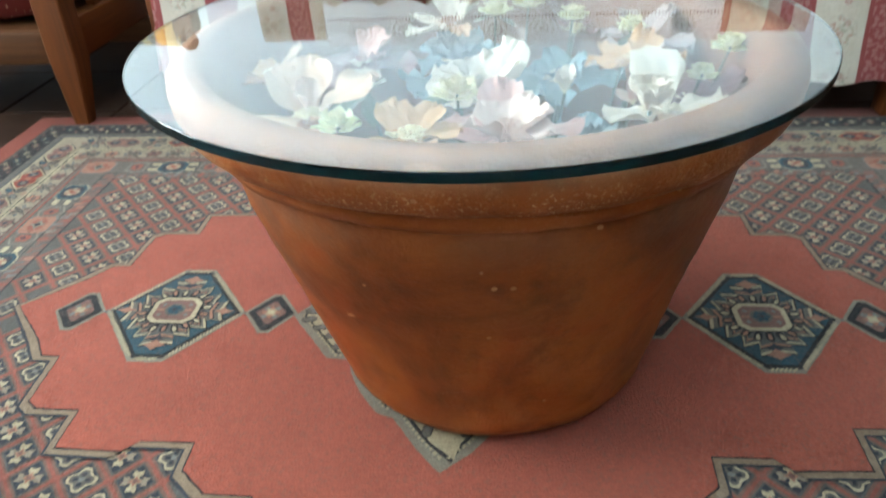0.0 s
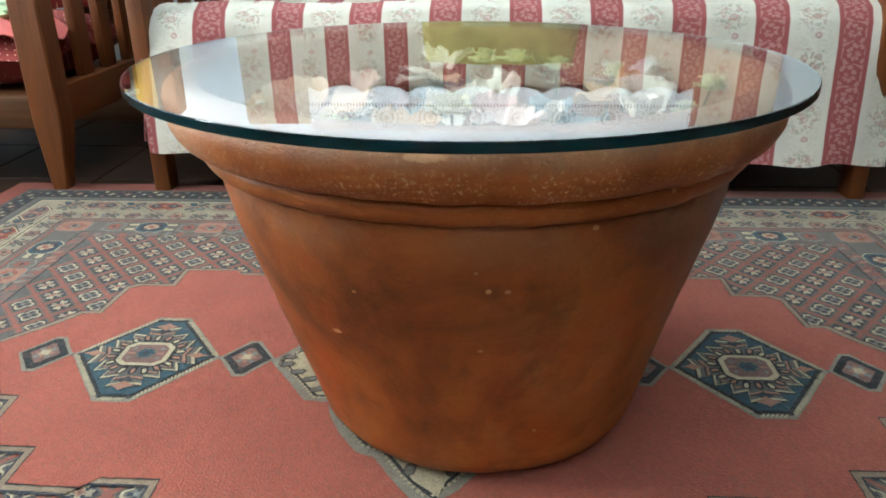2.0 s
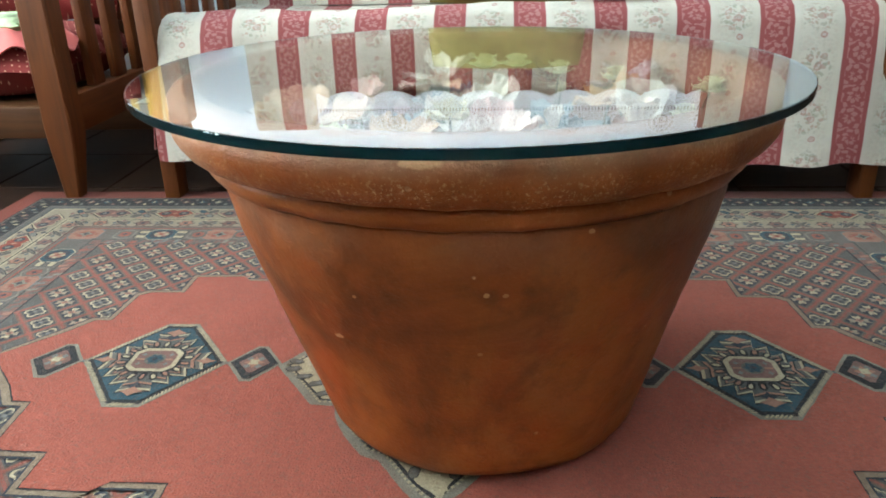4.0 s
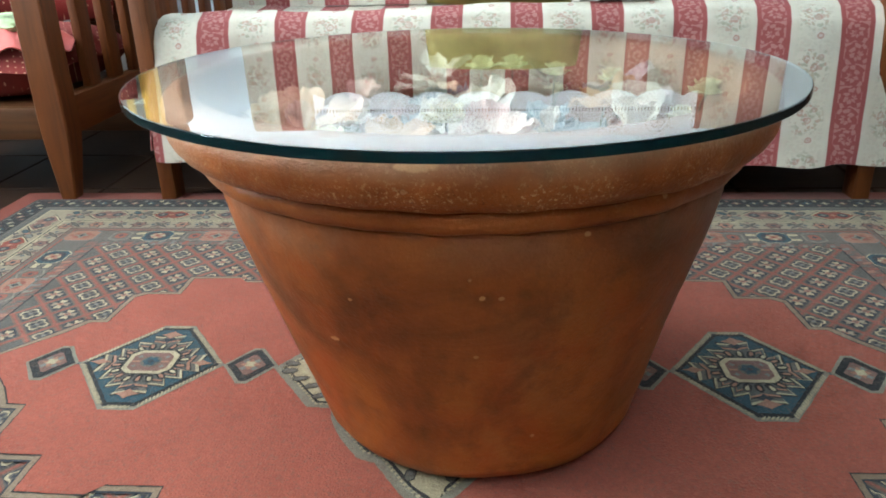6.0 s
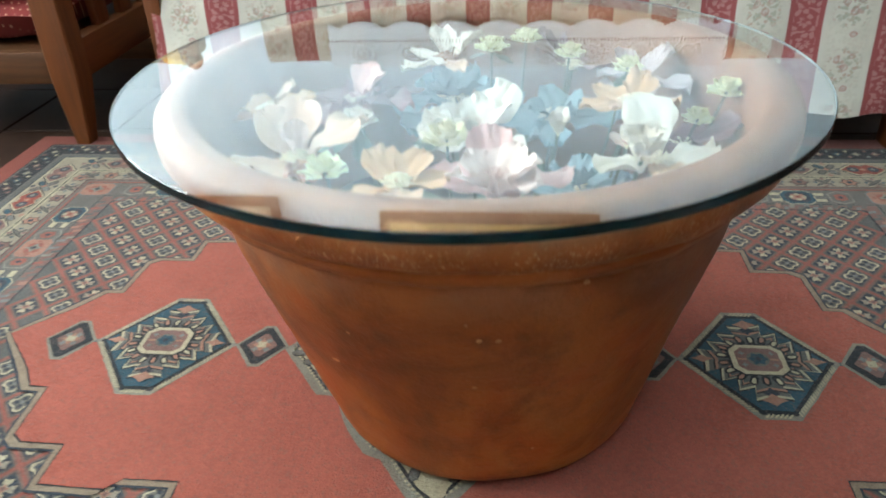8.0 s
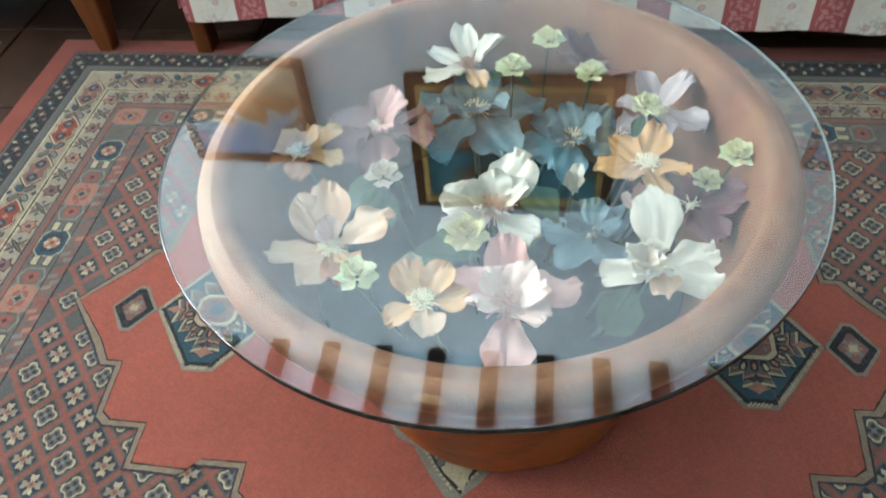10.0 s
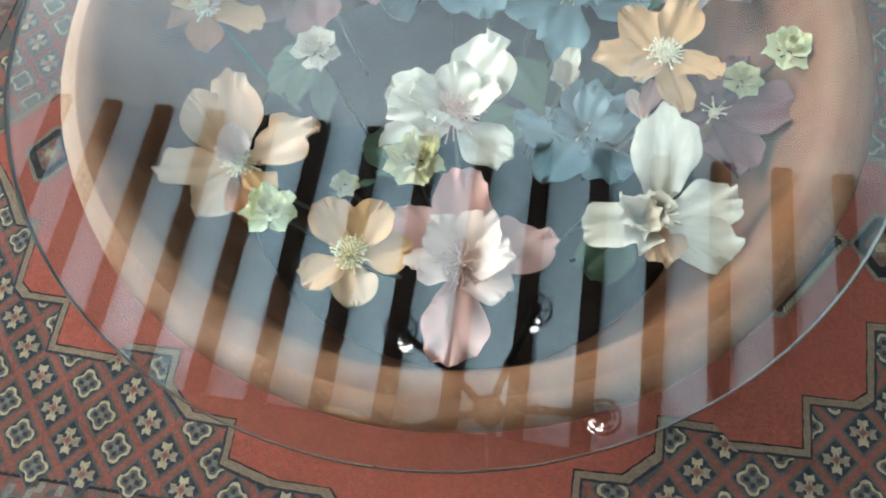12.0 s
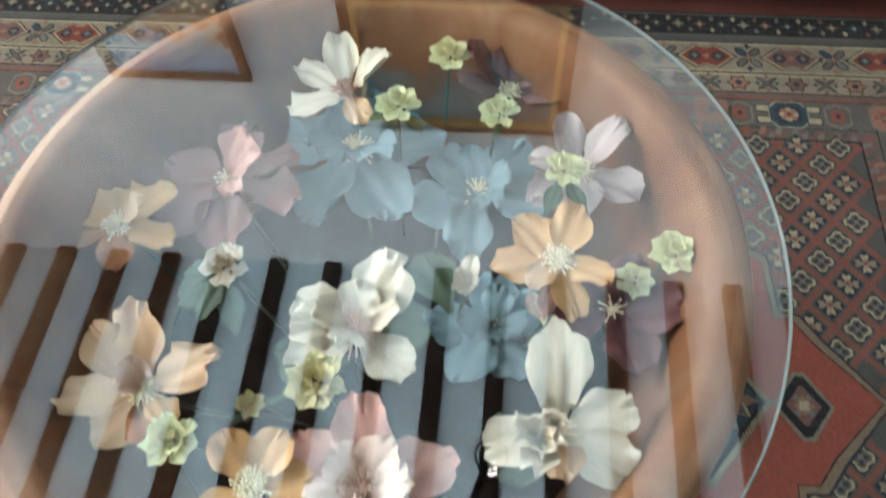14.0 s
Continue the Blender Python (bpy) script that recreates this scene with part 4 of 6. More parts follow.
def large_diamond(c):
    diamond(c, 0.1130, 0.1180, 0.026, 23, "grey")
    diamond(c, 0.1050, 0.1100, 0.023, 23.6, "black")
    hatch(c, 0.1030, 0.1080, 0.022, 0.0058, 0.0070, 24.2, "cream")
    diamond(c, 0.0965, 0.1015, 0.020, 25, "blue")
    for dx, dy in ((0, 0.083), (0, -0.083)):
        wv.star((c[0] + dx, c[1] + dy), 0.015, 4, 0.6, 28.6, "pink", sx=1.2, sy=0.8)
        wv.star((c[0] + dx, c[1] + dy * 0.84), 0.012, 4, 0.6, 28.5, "navy")
    for dx in (0.078, -0.078):
        wv.star((c[0] + dx, c[1]), 0.012, 4, 0.6, 28.6, "pink", sx=1.4, sy=0.7)
    # two saw-toothed rounds, one inside the other
    for g, t, lv, col in ((0.0800, 0.0220, 26.0, "black"), (0.0765, 0.0215, 26.4, "cream"), (0.0715, 0.0205, 26.8, "slate"), (0.0640, 0.0195, 27.2, "black"), (0.0615, 0.0190, 27.6, "pink"), (0.0570, 0.0180, 28.0, "steel")):
        saw(c, g * 0.96, g, 4, t, lv, col)
    for i in range(18):
        a = 2 * math.pi * (i + 0.5) / 18
        d = Vector((math.cos(a), math.sin(a)))
        k = 1 / max(abs(d.x) / 0.047, abs(d.y) / 0.044, (abs(d.x) + abs(d.y)) / 0.066)
        m0 = Vector((c[0] + k * d.x, c[1] + k * d.y))
        bead(m0, d, 0.0120, 0.0058, 29.0 + 0.01 * i, "black")
        bead(m0 + d * 0.002, d, 0.0068, 0.0028, 29.4 + 0.01 * i, "pink" if i % 2 else "cream")
    # a cream rounded oblong round the mauve heart
    for gx, gy, lv, col in ((0.0400, 0.0350, 30.2, "black"), (0.0375, 0.0325, 30.6, "cream"), (0.0305, 0.0255, 31.0, "mauve")):
        wv.poly([(c[0] + gx * u, c[1] + gy * v) for u, v in ((-1, -0.62), (-0.66, -1), (0.66, -1), (1, -0.62), (1, 0.62), (0.66, 1), (-0.66, 1), (-1, 0.62))], lv, col)
    wv.rect(c[0] - 0.028, c[0] + 0.028, c[1] - 0.0022, c[1] + 0.0022, 31.6, "pink")
    for u in (-0.021, 0.021):
        for v in (-0.013, 0.013):
            wv.star((c[0] + u, c[1] + v), 0.0052, 4, 0.5, 31.7, "ash")
    wv.ring(c, 0.0160, 10, 32, "slate")
    wv.star(c, 0.0140, 6, 0.72, 32.6, "blue")
    wv.star(c, 0.006, 4, 0.6, 33.2, "navy")


def small_diamond(c):
    diamond(c, 0.0420, 0.0490, 0.008, 23, "grey")
    diamond(c, 0.0365, 0.0430, 0.005, 24, "black")
    diamond(c, 0.0235, 0.0275, 0.003, 25, "mauve")
    for i in range(4):
        t = math.pi / 4 + i * math.pi / 2
        wv.star((c[0] + 0.0120 * math.cos(t), c[1] + 0.0145 * math.sin(t)), 0.0066, 4, 0.6, 25.5, "ash")
    wv.star(c, 0.0155, 4, 0.55, 26, "pink", 0.0)
    wv.star(c, 0.0100, 4, 0.62, 27, "cream", 0.78)


for s in (1, -1):
    for x, w in ((0.345, 0.045), (0.56, 0.02)):
        wv = Weave()
        wv.rect(OX + s * x - w, OX + s * x + w, -0.0145, -0.0075, 22.5, "blue")
        wv.make("link_line", "thin blue line between diamonds")
    for fn, x, nm, lb in ((large_diamond, 0.441, "diamond_medallion", "blue diamond medallion"), (small_diamond, 0.596, "small_diamond", "small black-edged diamond"), (small_diamond, 0.288, "small_diamond", "small black-edged diamond")):
        wv = Weave()
        fn((OX + s * x, -0.011))
        wv.make(nm, lb)

# the lobed centre medallion, mostly under the pot
wv = Weave()
LOBES = ((0.246, 0.0), (0.176, 0.094), (0.142, 0.096), (0.136, 0.122), (0.118, 0.160), (0.090, 0.198), (0.066, 0.208), (0.048, 0.234), (0.030, 0.260), (0.0, 0.292))
MY = -0.017


def medallion(d, level, colour):
    q = [(x - d * (1.3 if i == 0 else 1.0), y - d * (0.0 if i == 0 else 1.3 if i == len(LOBES) - 1 else 0.8)) for i, (x, y) in enumerate(LOBES)]
    pts = [(OX + x, MY + y) for x, y in q] + [(OX - x, MY + y) for x, y in reversed(q[:-1])] + [(OX - x, MY - y) for x, y in q[1:]] + [(OX + x, MY - y) for x, y in reversed(q[1:-1])]
    wv.poly(pts, level, colour)


medallion(-0.004, 23, "grey")
medallion(0.008, 24, "black")
medallion(0.0115, 25, "cream")
for sx in (1, -1):
    for sy in (1, -1):
        for (xa, ya), (xb, yb) in zip(LOBES, LOBES[1:]):
            a, b = Vector((xa, ya)), Vector((xb, yb))
            n = max(1, int((b - a).length / 0.0075))
            for i in range(n):
                p = (a.lerp(b, i / n)) * 0.957
                wv.star((OX + sx * p.x, MY + sy * p.y), 0.0034, 4, 0.5, 24.6, "cream")
        for px, py, tilt in ((0.224, 0.010, 0.1), (0.203, 0.030, 0.2), (0.182, 0.048, 0.3), (0.166, 0.072, 0.4), (0.128, 0.110, 0.8), (0.110, 0.140, 0.9), (0.088, 0.168, 1.0), (0.052, 0.196, 1.2), (0.024, 0.232, 1.4)):
            m0, d = Vector((OX + sx * px, MY + sy * py)), Vector((sx * math.cos(tilt), sy * math.sin(tilt)))
            bead(m0, d, 0.0130, 0.0066, 26.0, "black")
            bead(m0, d, 0.0118, 0.0055, 26.5, "slate")
            bead(m0 - d * 0.003, d, 0.005, 0.0022, 27.0, "ash")
        for px, py in ((0.168, 0.018), (0.140, 0.050)):
            wv.star((OX + sx * px, MY + sy * py), 0.020, 4, 0.6, 25.6, "mauve")
wv.make("centre_medallion", "cream lobed centre medallion with grey petals")

# ---- the terracotta pot ----
PX0, PY0 = 0.049, -0.049
GLASS_TOP, GLASS_R, GLASS_T = 0.452, 0.3820, 0.0098
RIM = GLASS_TOP - GLASS_T
PZ = 0.0135                  # the pile that the pot stands on
profile = [(0.0, PZ), (0.16, PZ), (0.193, PZ), (0.2045, PZ + 0.006), (0.2115, 0.03), (0.2220, 0.065), (0.2352, 0.11), (0.2512, 0.162), (0.2675, 0.213), (0.2815, 0.258),
           (0.2935, 0.298), (0.3000, 0.330), (0.3020, 0.3440), (0.3025, 0.3530), (0.3000, 0.3562), (0.3095, 0.3580), (0.3165, 0.3622), (0.3205, 0.3690),
           (0.3222, 0.3760), (0.3205, 0.3800), (0.3160, 0.3824), (0.3215, 0.3838), (0.3295, 0.3846), (0.3375, 0.3885), (0.3446, 0.3960), (0.3496, 0.4070), (0.3514, 0.4195), (0.3498, 0.4300), (0.3445, 0.4370), (0.3380, 0.4398),
           (0.331, 0.4412), (0.322, 0.4412), (0.315, 0.4385), (0.310, 0.432), (0.306, 0.414), (0.297, 0.372), (0.283, 0.322), (0.260, 0.24), (0.237, 0.16), (0.200, 0.075), (0.185, 0.050), (0.0, 0.046)]
dense = []
for (ra, za), (rb, zb) in zip(profile[1:], profile[2:-1]):
    n = max(1, int(math.hypot(rb - ra, zb - za) / 0.009))
    dense += [(ra + (rb - ra) * i / n, za + (zb - za) * i / n) for i in range(n)]
dense.append(profile[-2])
bm, rings = lathe(dense, 160, (PX0, PY0))
LEAN = ((0.0, 0.0135, -0.011), (0.06, 0.0125, -0.008), (0.124, 0.0095, -0.005), (0.20, 0.0070, -0.002), (0.30, 0.0050, 0.0), (0.35, 0.004, 0.0), (0.39, 0.0025, 0.002), (0.5, 0.0015, 0.003))
for ring in rings:
    for v in ring:
        d = Vector((v.co.x - PX0, v.co.y - PY0, 0))
        a = d.normalized()
        for (za, xa, ya), (zb, xb, yb) in zip(LEAN, LEAN[1:]):
            if za <= v.co.z < zb:          # the pot leans a little as it stands
                t = (v.co.z - za) / (zb - za)
                v.co += Vector((xa + (xb - xa) * t, ya + (yb - ya) * t, 0))
                break
        if v.co.z < 0.434:
            v.co += a * (0.0026 * noise.noise(Vector((a.x * 2.2, a.y * 2.2, v.co.z * 9))) + 0.0010 * noise.noise(v.co * 45))
            if 0.352 < v.co.z < 0.392:     # hand-worked mouldings: knocks and dips along their edges
                v.co += a * 0.0022 * noise.noise(v.co * 22) + Vector((0, 0, 0.0016 * noise.noise(Vector((a.x * 9, a.y * 9, 2)))))
bm.faces.new(rings[0][::-1])
bm.faces.new(rings[-1])
bmesh.ops.recalc_face_normals(bm, faces=bm.faces)
INSIDE = next(i for i, (r, z) in enumerate(dense) if r < 0.335 and z > 0.43)
bm.verts.index_update()
for f in bm.faces:
    row = min(v.index for v in f.verts) // 160
    z = dense[row][1]
    f.material_index = 3 if row >= INSIDE else 0 if z < 0.3560 else 1 if z < 0.3822 else 2
pot = thing("terracotta_pot", (PX0, PY0, PZ), "large weathered terracotta pot with a rolled rim standing on the rug", "pot")
for k, (nm, mat, lb) in enumerate((("body", "pot", "brown-orange clay body with dark blotches and pale chips"), ("moulding", "pot", "raised clay band under the rim"), ("rolled_rim", "pot", "dusty rolled clay rim"), ("inside", "pot_inside", "lime-dusted clay inside"))):
    piece = bm.copy()
    bmesh.ops.delete(piece, geom=[f for f in piece.faces if f.material_index != k], context="FACES")
    for f in piece.faces:
        f.material_index = 0
    part(nm, piece, M[mat], pot, lb)
bm.free()

# ---- the glass top ----
g = GLASS_T
GX, GY = 0.0440, -0.0465
edge = [(GLASS_R - 0.0012, RIM), (GLASS_R - 0.0004, RIM + 0.0004), (GLASS_R, RIM + 0.0012), (GLASS_R, RIM + g - 0.0012), (GLASS_R - 0.0003, RIM + g - 0.0004), (GLASS_R - 0.0010, RIM + g)]
bm, rings = lathe(edge, 160, (GX, GY))
sides = set(bm.faces)
bm.faces.new(rings[0][::-1])
bm.faces.new(rings[-1])
bmesh.ops.recalc_face_normals(bm, faces=bm.faces)
bm.faces.ensure_lookup_table()
for f in bm.faces:
    f.material_index = 1 if f in sides and f.calc_center_median().z < RIM + g - 0.0010 else 0
top = thing("glass_tabletop", (GX, GY, RIM), "round clear glass top with a green edge resting on the pot", "tabletop")
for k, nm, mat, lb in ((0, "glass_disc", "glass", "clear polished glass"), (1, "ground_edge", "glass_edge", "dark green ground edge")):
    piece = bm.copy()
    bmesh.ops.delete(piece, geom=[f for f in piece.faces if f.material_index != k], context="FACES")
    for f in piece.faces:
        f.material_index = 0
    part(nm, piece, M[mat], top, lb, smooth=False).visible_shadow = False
bm.free()
# added pale ring: the edge's inner reflection as a colour, seen from above
bm, _ = lathe([(GLASS_R - 0.0018, RIM + 0.0004), (GLASS_R - 0.0008, RIM + 0.0020), (GLASS_R - 0.0008, RIM + g - 0.0016)], 160, (GX, GY))
part("gleam_ring", bm, M["edge_gleam"], top, "pale ring painted as the reflection inside the edge", smooth=False).visible_shadow = False


# ---- added near-black filling: the pot's deep shade put into its colour ----
bm = bmesh.new()


def depth_sheet(u, v):
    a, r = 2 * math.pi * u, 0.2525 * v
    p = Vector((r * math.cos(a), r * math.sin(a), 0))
    return Vector((PX0 + 0.0065 + p.x, PY0 - 0.0015 + p.y, FILL_Z + (1 - v) * 0.012 + 0.007 * noise.noise(p * 18) + 0.001 * noise.noise(p * 70)))


FILL_Z = 0.218
grid(bm, 72, 26, depth_sheet)
grid(bm, 72, 1, lambda u, v: Vector((PX0 + 0.0065 + 0.2525 * (1 - 0.25 * v) * math.cos(2 * math.pi * u), PY0 - 0.0015 + 0.2525 * (1 - 0.25 * v) * math.sin(2 * math.pi * u), FILL_Z - 0.166 * v)))
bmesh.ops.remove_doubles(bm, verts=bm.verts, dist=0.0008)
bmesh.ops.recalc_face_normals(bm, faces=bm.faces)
solid("dark_pot_fill", bm, M["soil"], (PX0, PY0, 0.05), "near-black added sheet that gives the pot its deep shade under the flowers", "soil")

# ---- flowers in the pot ----
def petal_mesh(name, length, width, cup, curl, ruffle, seed, thick=0.0013, tip=2.05):
    """A petal along +x from the origin: narrow foot, broad end, cupped and creased, with a crinkled rim; a low tip makes it pointed."""
    def f(u, v):
        s = 2 * v - 1
        u = 1 - (1 - u) ** 1.5
        k = min(1.0, u / 0.60)
        w = 0.17 + 0.83 * k * k * (3 - 2 * k)
        if u > 0.55:
            w *= max(0.0, 1 - ((u - 0.55) / 0.4501) ** tip) ** (0.5 if tip > 2 else 0.8)
        q = s * w                                   # place across the petal, -1 to 1
        e = max(abs(s) ** 3.0, max(0.0, (u - 0.55) / 0.45) ** 3.0)
        a = math.atan2(q, u - 0.45)
        lobe = noise.noise(Vector((1.3 * math.cos(a) + seed, 1.3 * math.sin(a), seed * 0.7)))
        fine = noise.noise(Vector((5.5 * math.cos(a), 5.5 * math.sin(a), seed * 2.3)))
        grow = 1 + e * (0.17 * lobe + 0.115 * fine)
        x = length * (u if u < 0.45 else 0.45 + (u - 0.45) * grow)
        y = width / 2 * q * grow
        wave = noise.noise(Vector((2.2 * math.cos(a), 2.2 * math.sin(a), seed * 1.7)))
        z = cup * width * q * q * (0.25 + 0.75 * u) + curl * length * u * u
        z += width * e * (ruffle * 0.55 * wave + 0.13 * ruffle * fine)
        z += 0.022 * width * math.sin(u * math.pi) * math.cos(q * 8.5 + seed) + 0.03 * width * noise.noise(Vector((4 * u, 5 * q, seed)))
        return Vector((x, y, z))
    bm = bmesh.new()
    grid(bm, 16, 14, f)
    grid(bm, 16, 14, lambda u, v: f(u, v) - Vector((0, 0, thick * min(1.0, 6 * min(u, 1 - u, v, 1 - v)))))
    bmesh.ops.remove_doubles(bm, verts=bm.verts, dist=0.00005)
    bmesh.ops.recalc_face_normals(bm, faces=bm.faces)
    return bm


def flower(label, at, petals, stamen="stamen", centre=0.011, strands=60, name="magnolia_flower", stem=True, seed=0):
    """petals: (turn, rise, length, width, colour) with turn in degrees from +x and rise in degrees above the level."""
    rnd = random.Random(seed)
    fl = thing(name, (at[0], at[1], FILL_Z), label, "flower", "flowers in the pot")
    top_at = Vector(at) - Vector((0, 0, 0.012 if at[2] > 0.37 else 0.0))
    for i, (turn, rise, ln, wd, col) in enumerate(petals):
        bm = petal_mesh("petal", ln * 1.05, 0.90 * wd, 0.10 + 0.06 * rnd.random(), -0.10 + 0.13 * rnd.random(), 0.68, seed * 3.1 + i * 1.37)
        bm.transform(pose(*(top_at + Vector((0, 0, 0.0012 * i))), 0, 0, turn) @ pose(0, 0, 0, rnd.uniform(-12, 12), -rise - (0 if rise < 12 else 16 if rise < 30 else 8), 0))
        for v in bm.verts:
            if v.co.z > 0.430:             # pressed a little by the glass
                v.co.z = 0.430 + 0.0075 * (1 - math.exp(-(v.co.z - 0.430) / 0.0075))
        part("petal", bm, M[col + "_petal"], fl, at=at)
    bm = bmesh.new()
    strands = max(4, int(strands * 0.9))
    for i in range(strands):
        a, k = i * 2.4, math.sqrt((i + 0.5) / strands) * rnd.uniform(0.75, 1.25)
        tip = top_at + Vector((centre * 1.55 * k * math.cos(a), centre * 1.55 * k * math.sin(a), centre * (1.5 - 0.7 * k)))
        mid = top_at + Vector((centre * 0.6 * k * math.cos(a), centre * 0.6 * k * math.sin(a), centre * 0.8))
        tube(bm, (top_at + Vector((centre * 0.25 * math.cos(a), centre * 0.25 * math.sin(a), 0)), mid, tip), 0.0008, 4)
        bmesh.ops.create_icosphere(bm, subdivisions=1, radius=0.0014, matrix=Matrix.Translation(tip))
    bmesh.ops.create_icosphere(bm, subdivisions=2, radius=centre * 0.5, matrix=Matrix.Translation(top_at + Vector((0, 0, centre * 0.4))))
    part("stamens", bm, M[stamen], fl, "pale cluster of stamens")
    if stem:
        low = Vector((PX0 + (at[0] - PX0) * 0.75, PY0 + (at[1] - PY0) * 0.75, FILL_Z - 0.01))
        part("stem", tube(bmesh.new(), (top_at, top_at.lerp(low, 0.4) - Vector((0, 0, 0.015)), low), 0.0022, 6), M["leaf"], fl, "thin green stem")
    return fl


def ring_of(n, start, rise, ln, wd, col, jit=10, seed=0):
    r = random.Random(seed)
    return [(start + 360 / n * i + r.uniform(-jit, jit), rise + r.uniform(-6, 6), ln * r.uniform(0.92, 1.08), wd * r.uniform(0.92, 1.08), col) for i in range(n)]


flower("large cream and peach magnolia with wavy petals", (-0.122, -0.186, 0.398),
       [(192, 8, 0.072, 0.052, "cream"), (243, 5, 0.056, 0.044, "cream"), (292, 2, 0.052, 0.046, "orange"), (138, 20, 0.070, 0.050, "cream"), (100, 24, 0.078, 0.056, "cream"), (18, 14, 0.080, 0.050, "cream"), (320, 8, 0.046, 0.034, "peach"),
        (100, 55, 0.036, 0.032, "pale_pink"), (220, 60, 0.030, 0.026, "pale_pink")], seed=1)
flower("white magnolia with ruffled petals", (0.056, -0.113, 0.394),
       [(160, 8, 0.064, 0.060, "white"), (218, 4, 0.068, 0.056, "white"), (322, 6, 0.062, 0.052, "white"), (58, 18, 0.076, 0.070, "white"), (20, 28, 0.052, 0.044, "white"), (178, 26, 0.046, 0.046, "white"), (192, 14, 0.058, 0.056, "white"), (84, 40, 0.044, 0.046, "white"), (250, 34, 0.036, 0.040, "white")],
       stamen="stamen_pink", centre=0.018, strands=80, seed=2)
flower("pink magnolia with a pale heart", (0.084, -0.256, 0.400),
       [(270, -4, 0.076, 0.062, "pink"), (150, 6, 0.072, 0.056, "pink"), (22, 8, 0.074, 0.056, "pink"), (98, 14, 0.074, 0.054, "pink"), (320, 12, 0.050, 0.046, "pale_pink"), (210, 16, 0.048, 0.046, "pale_pink"),
        (60, 26, 0.048, 0.046, "pale_pink"), (140, 30, 0.044, 0.042, "pale_pink"), (0, 24, 0.046, 0.042, "pale_pink")], stamen="stamen_pink", centre=0.019, strands=80, seed=3)
flower("white magnolia with one tall petal", (0.238, -0.198, 0.404),
       [(94, 24, 0.094, 0.060, "white"), (24, 10, 0.066, 0.052, "white"), (330, 6, 0.066, 0.054, "white"), (196, 6, 0.062, 0.046, "white"), (280, 10, 0.040, 0.038, "cream")], stamen="stamen_white", strands=20, seed=4)
flower("half-open cream magnolia bud", (0.222, -0.208, 0.415), [(96, 66, 0.046, 0.044, "white"), (205, 52, 0.040, 0.042, "white"), (318, 58, 0.038, 0.040, "white"), (262, 22, 0.044, 0.040, "white"), (20, 74, 0.034, 0.034, "white")], strands=6, centre=0.006, seed=5)
flower("small peach blossom with yellow stamens", (-0.006, -0.262, 0.408), [(128, 14, 0.050, 0.044, "peach"), (62, 12, 0.050, 0.042, "peach"), (8, 8, 0.048, 0.040, "peach"), (222, 4, 0.044, 0.038, "peach"), (286, 4, 0.044, 0.040, "cream")], seed=6)
flower("apricot blossom with five rounded petals", (0.236, -0.036, 0.405), [(72, 12, 0.058, 0.044, "peach"), (132, 10, 0.058, 0.046, "peach"), (186, 4, 0.060, 0.044, "peach"), (288, 2, 0.058, 0.040, "peach"), (336, 10, 0.052, 0.040, "peach"), (230, 6, 0.040, 0.034, "cream")], stamen="stamen_white", seed=7)
flower("orange blossom with folded petals", (-0.206, -0.012, 0.385), [(150, 10, 0.060, 0.050, "peach"), (96, 8, 0.050, 0.040, "peach"), (48, 10, 0.066, 0.042, "peach"), (206, -2, 0.064, 0.024, "orange"), (280, -2, 0.050, 0.040, "orange"), (345, 6, 0.058, 0.044, "peach"), (20, 24, 0.046, 0.036, "cream")], stamen="stamen_white", seed=8)
flower("wide mauve magnolia lying deeper in the pot", (-0.112, 0.060, 0.360), ring_of(6, 40, 2, 0.082, 0.062, "mauve", seed=9) + [(62, 30, 0.056, 0.044, "pink"), (20, 24, 0.050, 0.030, "pink"), (300, 14, 0.040, 0.034, "pink")], stamen="stamen_white", strands=26, seed=9)
flower("pale blue blossom with broad petals", (0.013, 0.130, 0.335), ring_of(5, 15, 3, 0.094, 0.080, "blue", seed=10) + ring_of(5, 50, 20, 0.056, 0.052, "blue", seed=20), stamen="stamen_white", centre=0.016, strands=60, seed=10)
flower("pale blue blossom with broad petals", (0.153, 0.086, 0.325), ring_of(5, 55, 2, 0.080, 0.068, "blue", seed=11) + ring_of(4, 20, 22, 0.046, 0.044, "blue", seed=21), stamen="stamen_white", centre=0.015, strands=60, seed=11)
flower("pale blue blossom sunk deep in the pot", (0.178, -0.064, 0.297), ring_of(5, 30, 4, 0.068, 0.060, "blue", seed=12) + ring_of(4, 0, 24, 0.042, 0.040, "blue", seed=22), stamen="stamen_white", strands=14, seed=12)
flower("white blossom with upright petals", (0.000, 0.178, 0.392), [(104, 18, 0.066, 0.046, "white"), (152, 10, 0.068, 0.042, "white"), (206, 2, 0.064, 0.056, "white"), (34, 16, 0.062, 0.042, "white"), (300, 0, 0.050, 0.036, "cream")], stamen="stamen_brown", seed=13)
flower("lilac white blossom with pointed petals", (0.258, 0.080, 0.392), [(112, 14, 0.062, 0.044, "lilac"), (48, 18, 0.066, 0.044, "lilac"), (335, 4, 0.064, 0.050, "lilac"), (222, 4, 0.062, 0.048, "lilac"), (275, 2, 0.050, 0.046, "lilac"), (168, 10, 0.052, 0.036, "lilac")], stamen="stamen_white", seed=14)
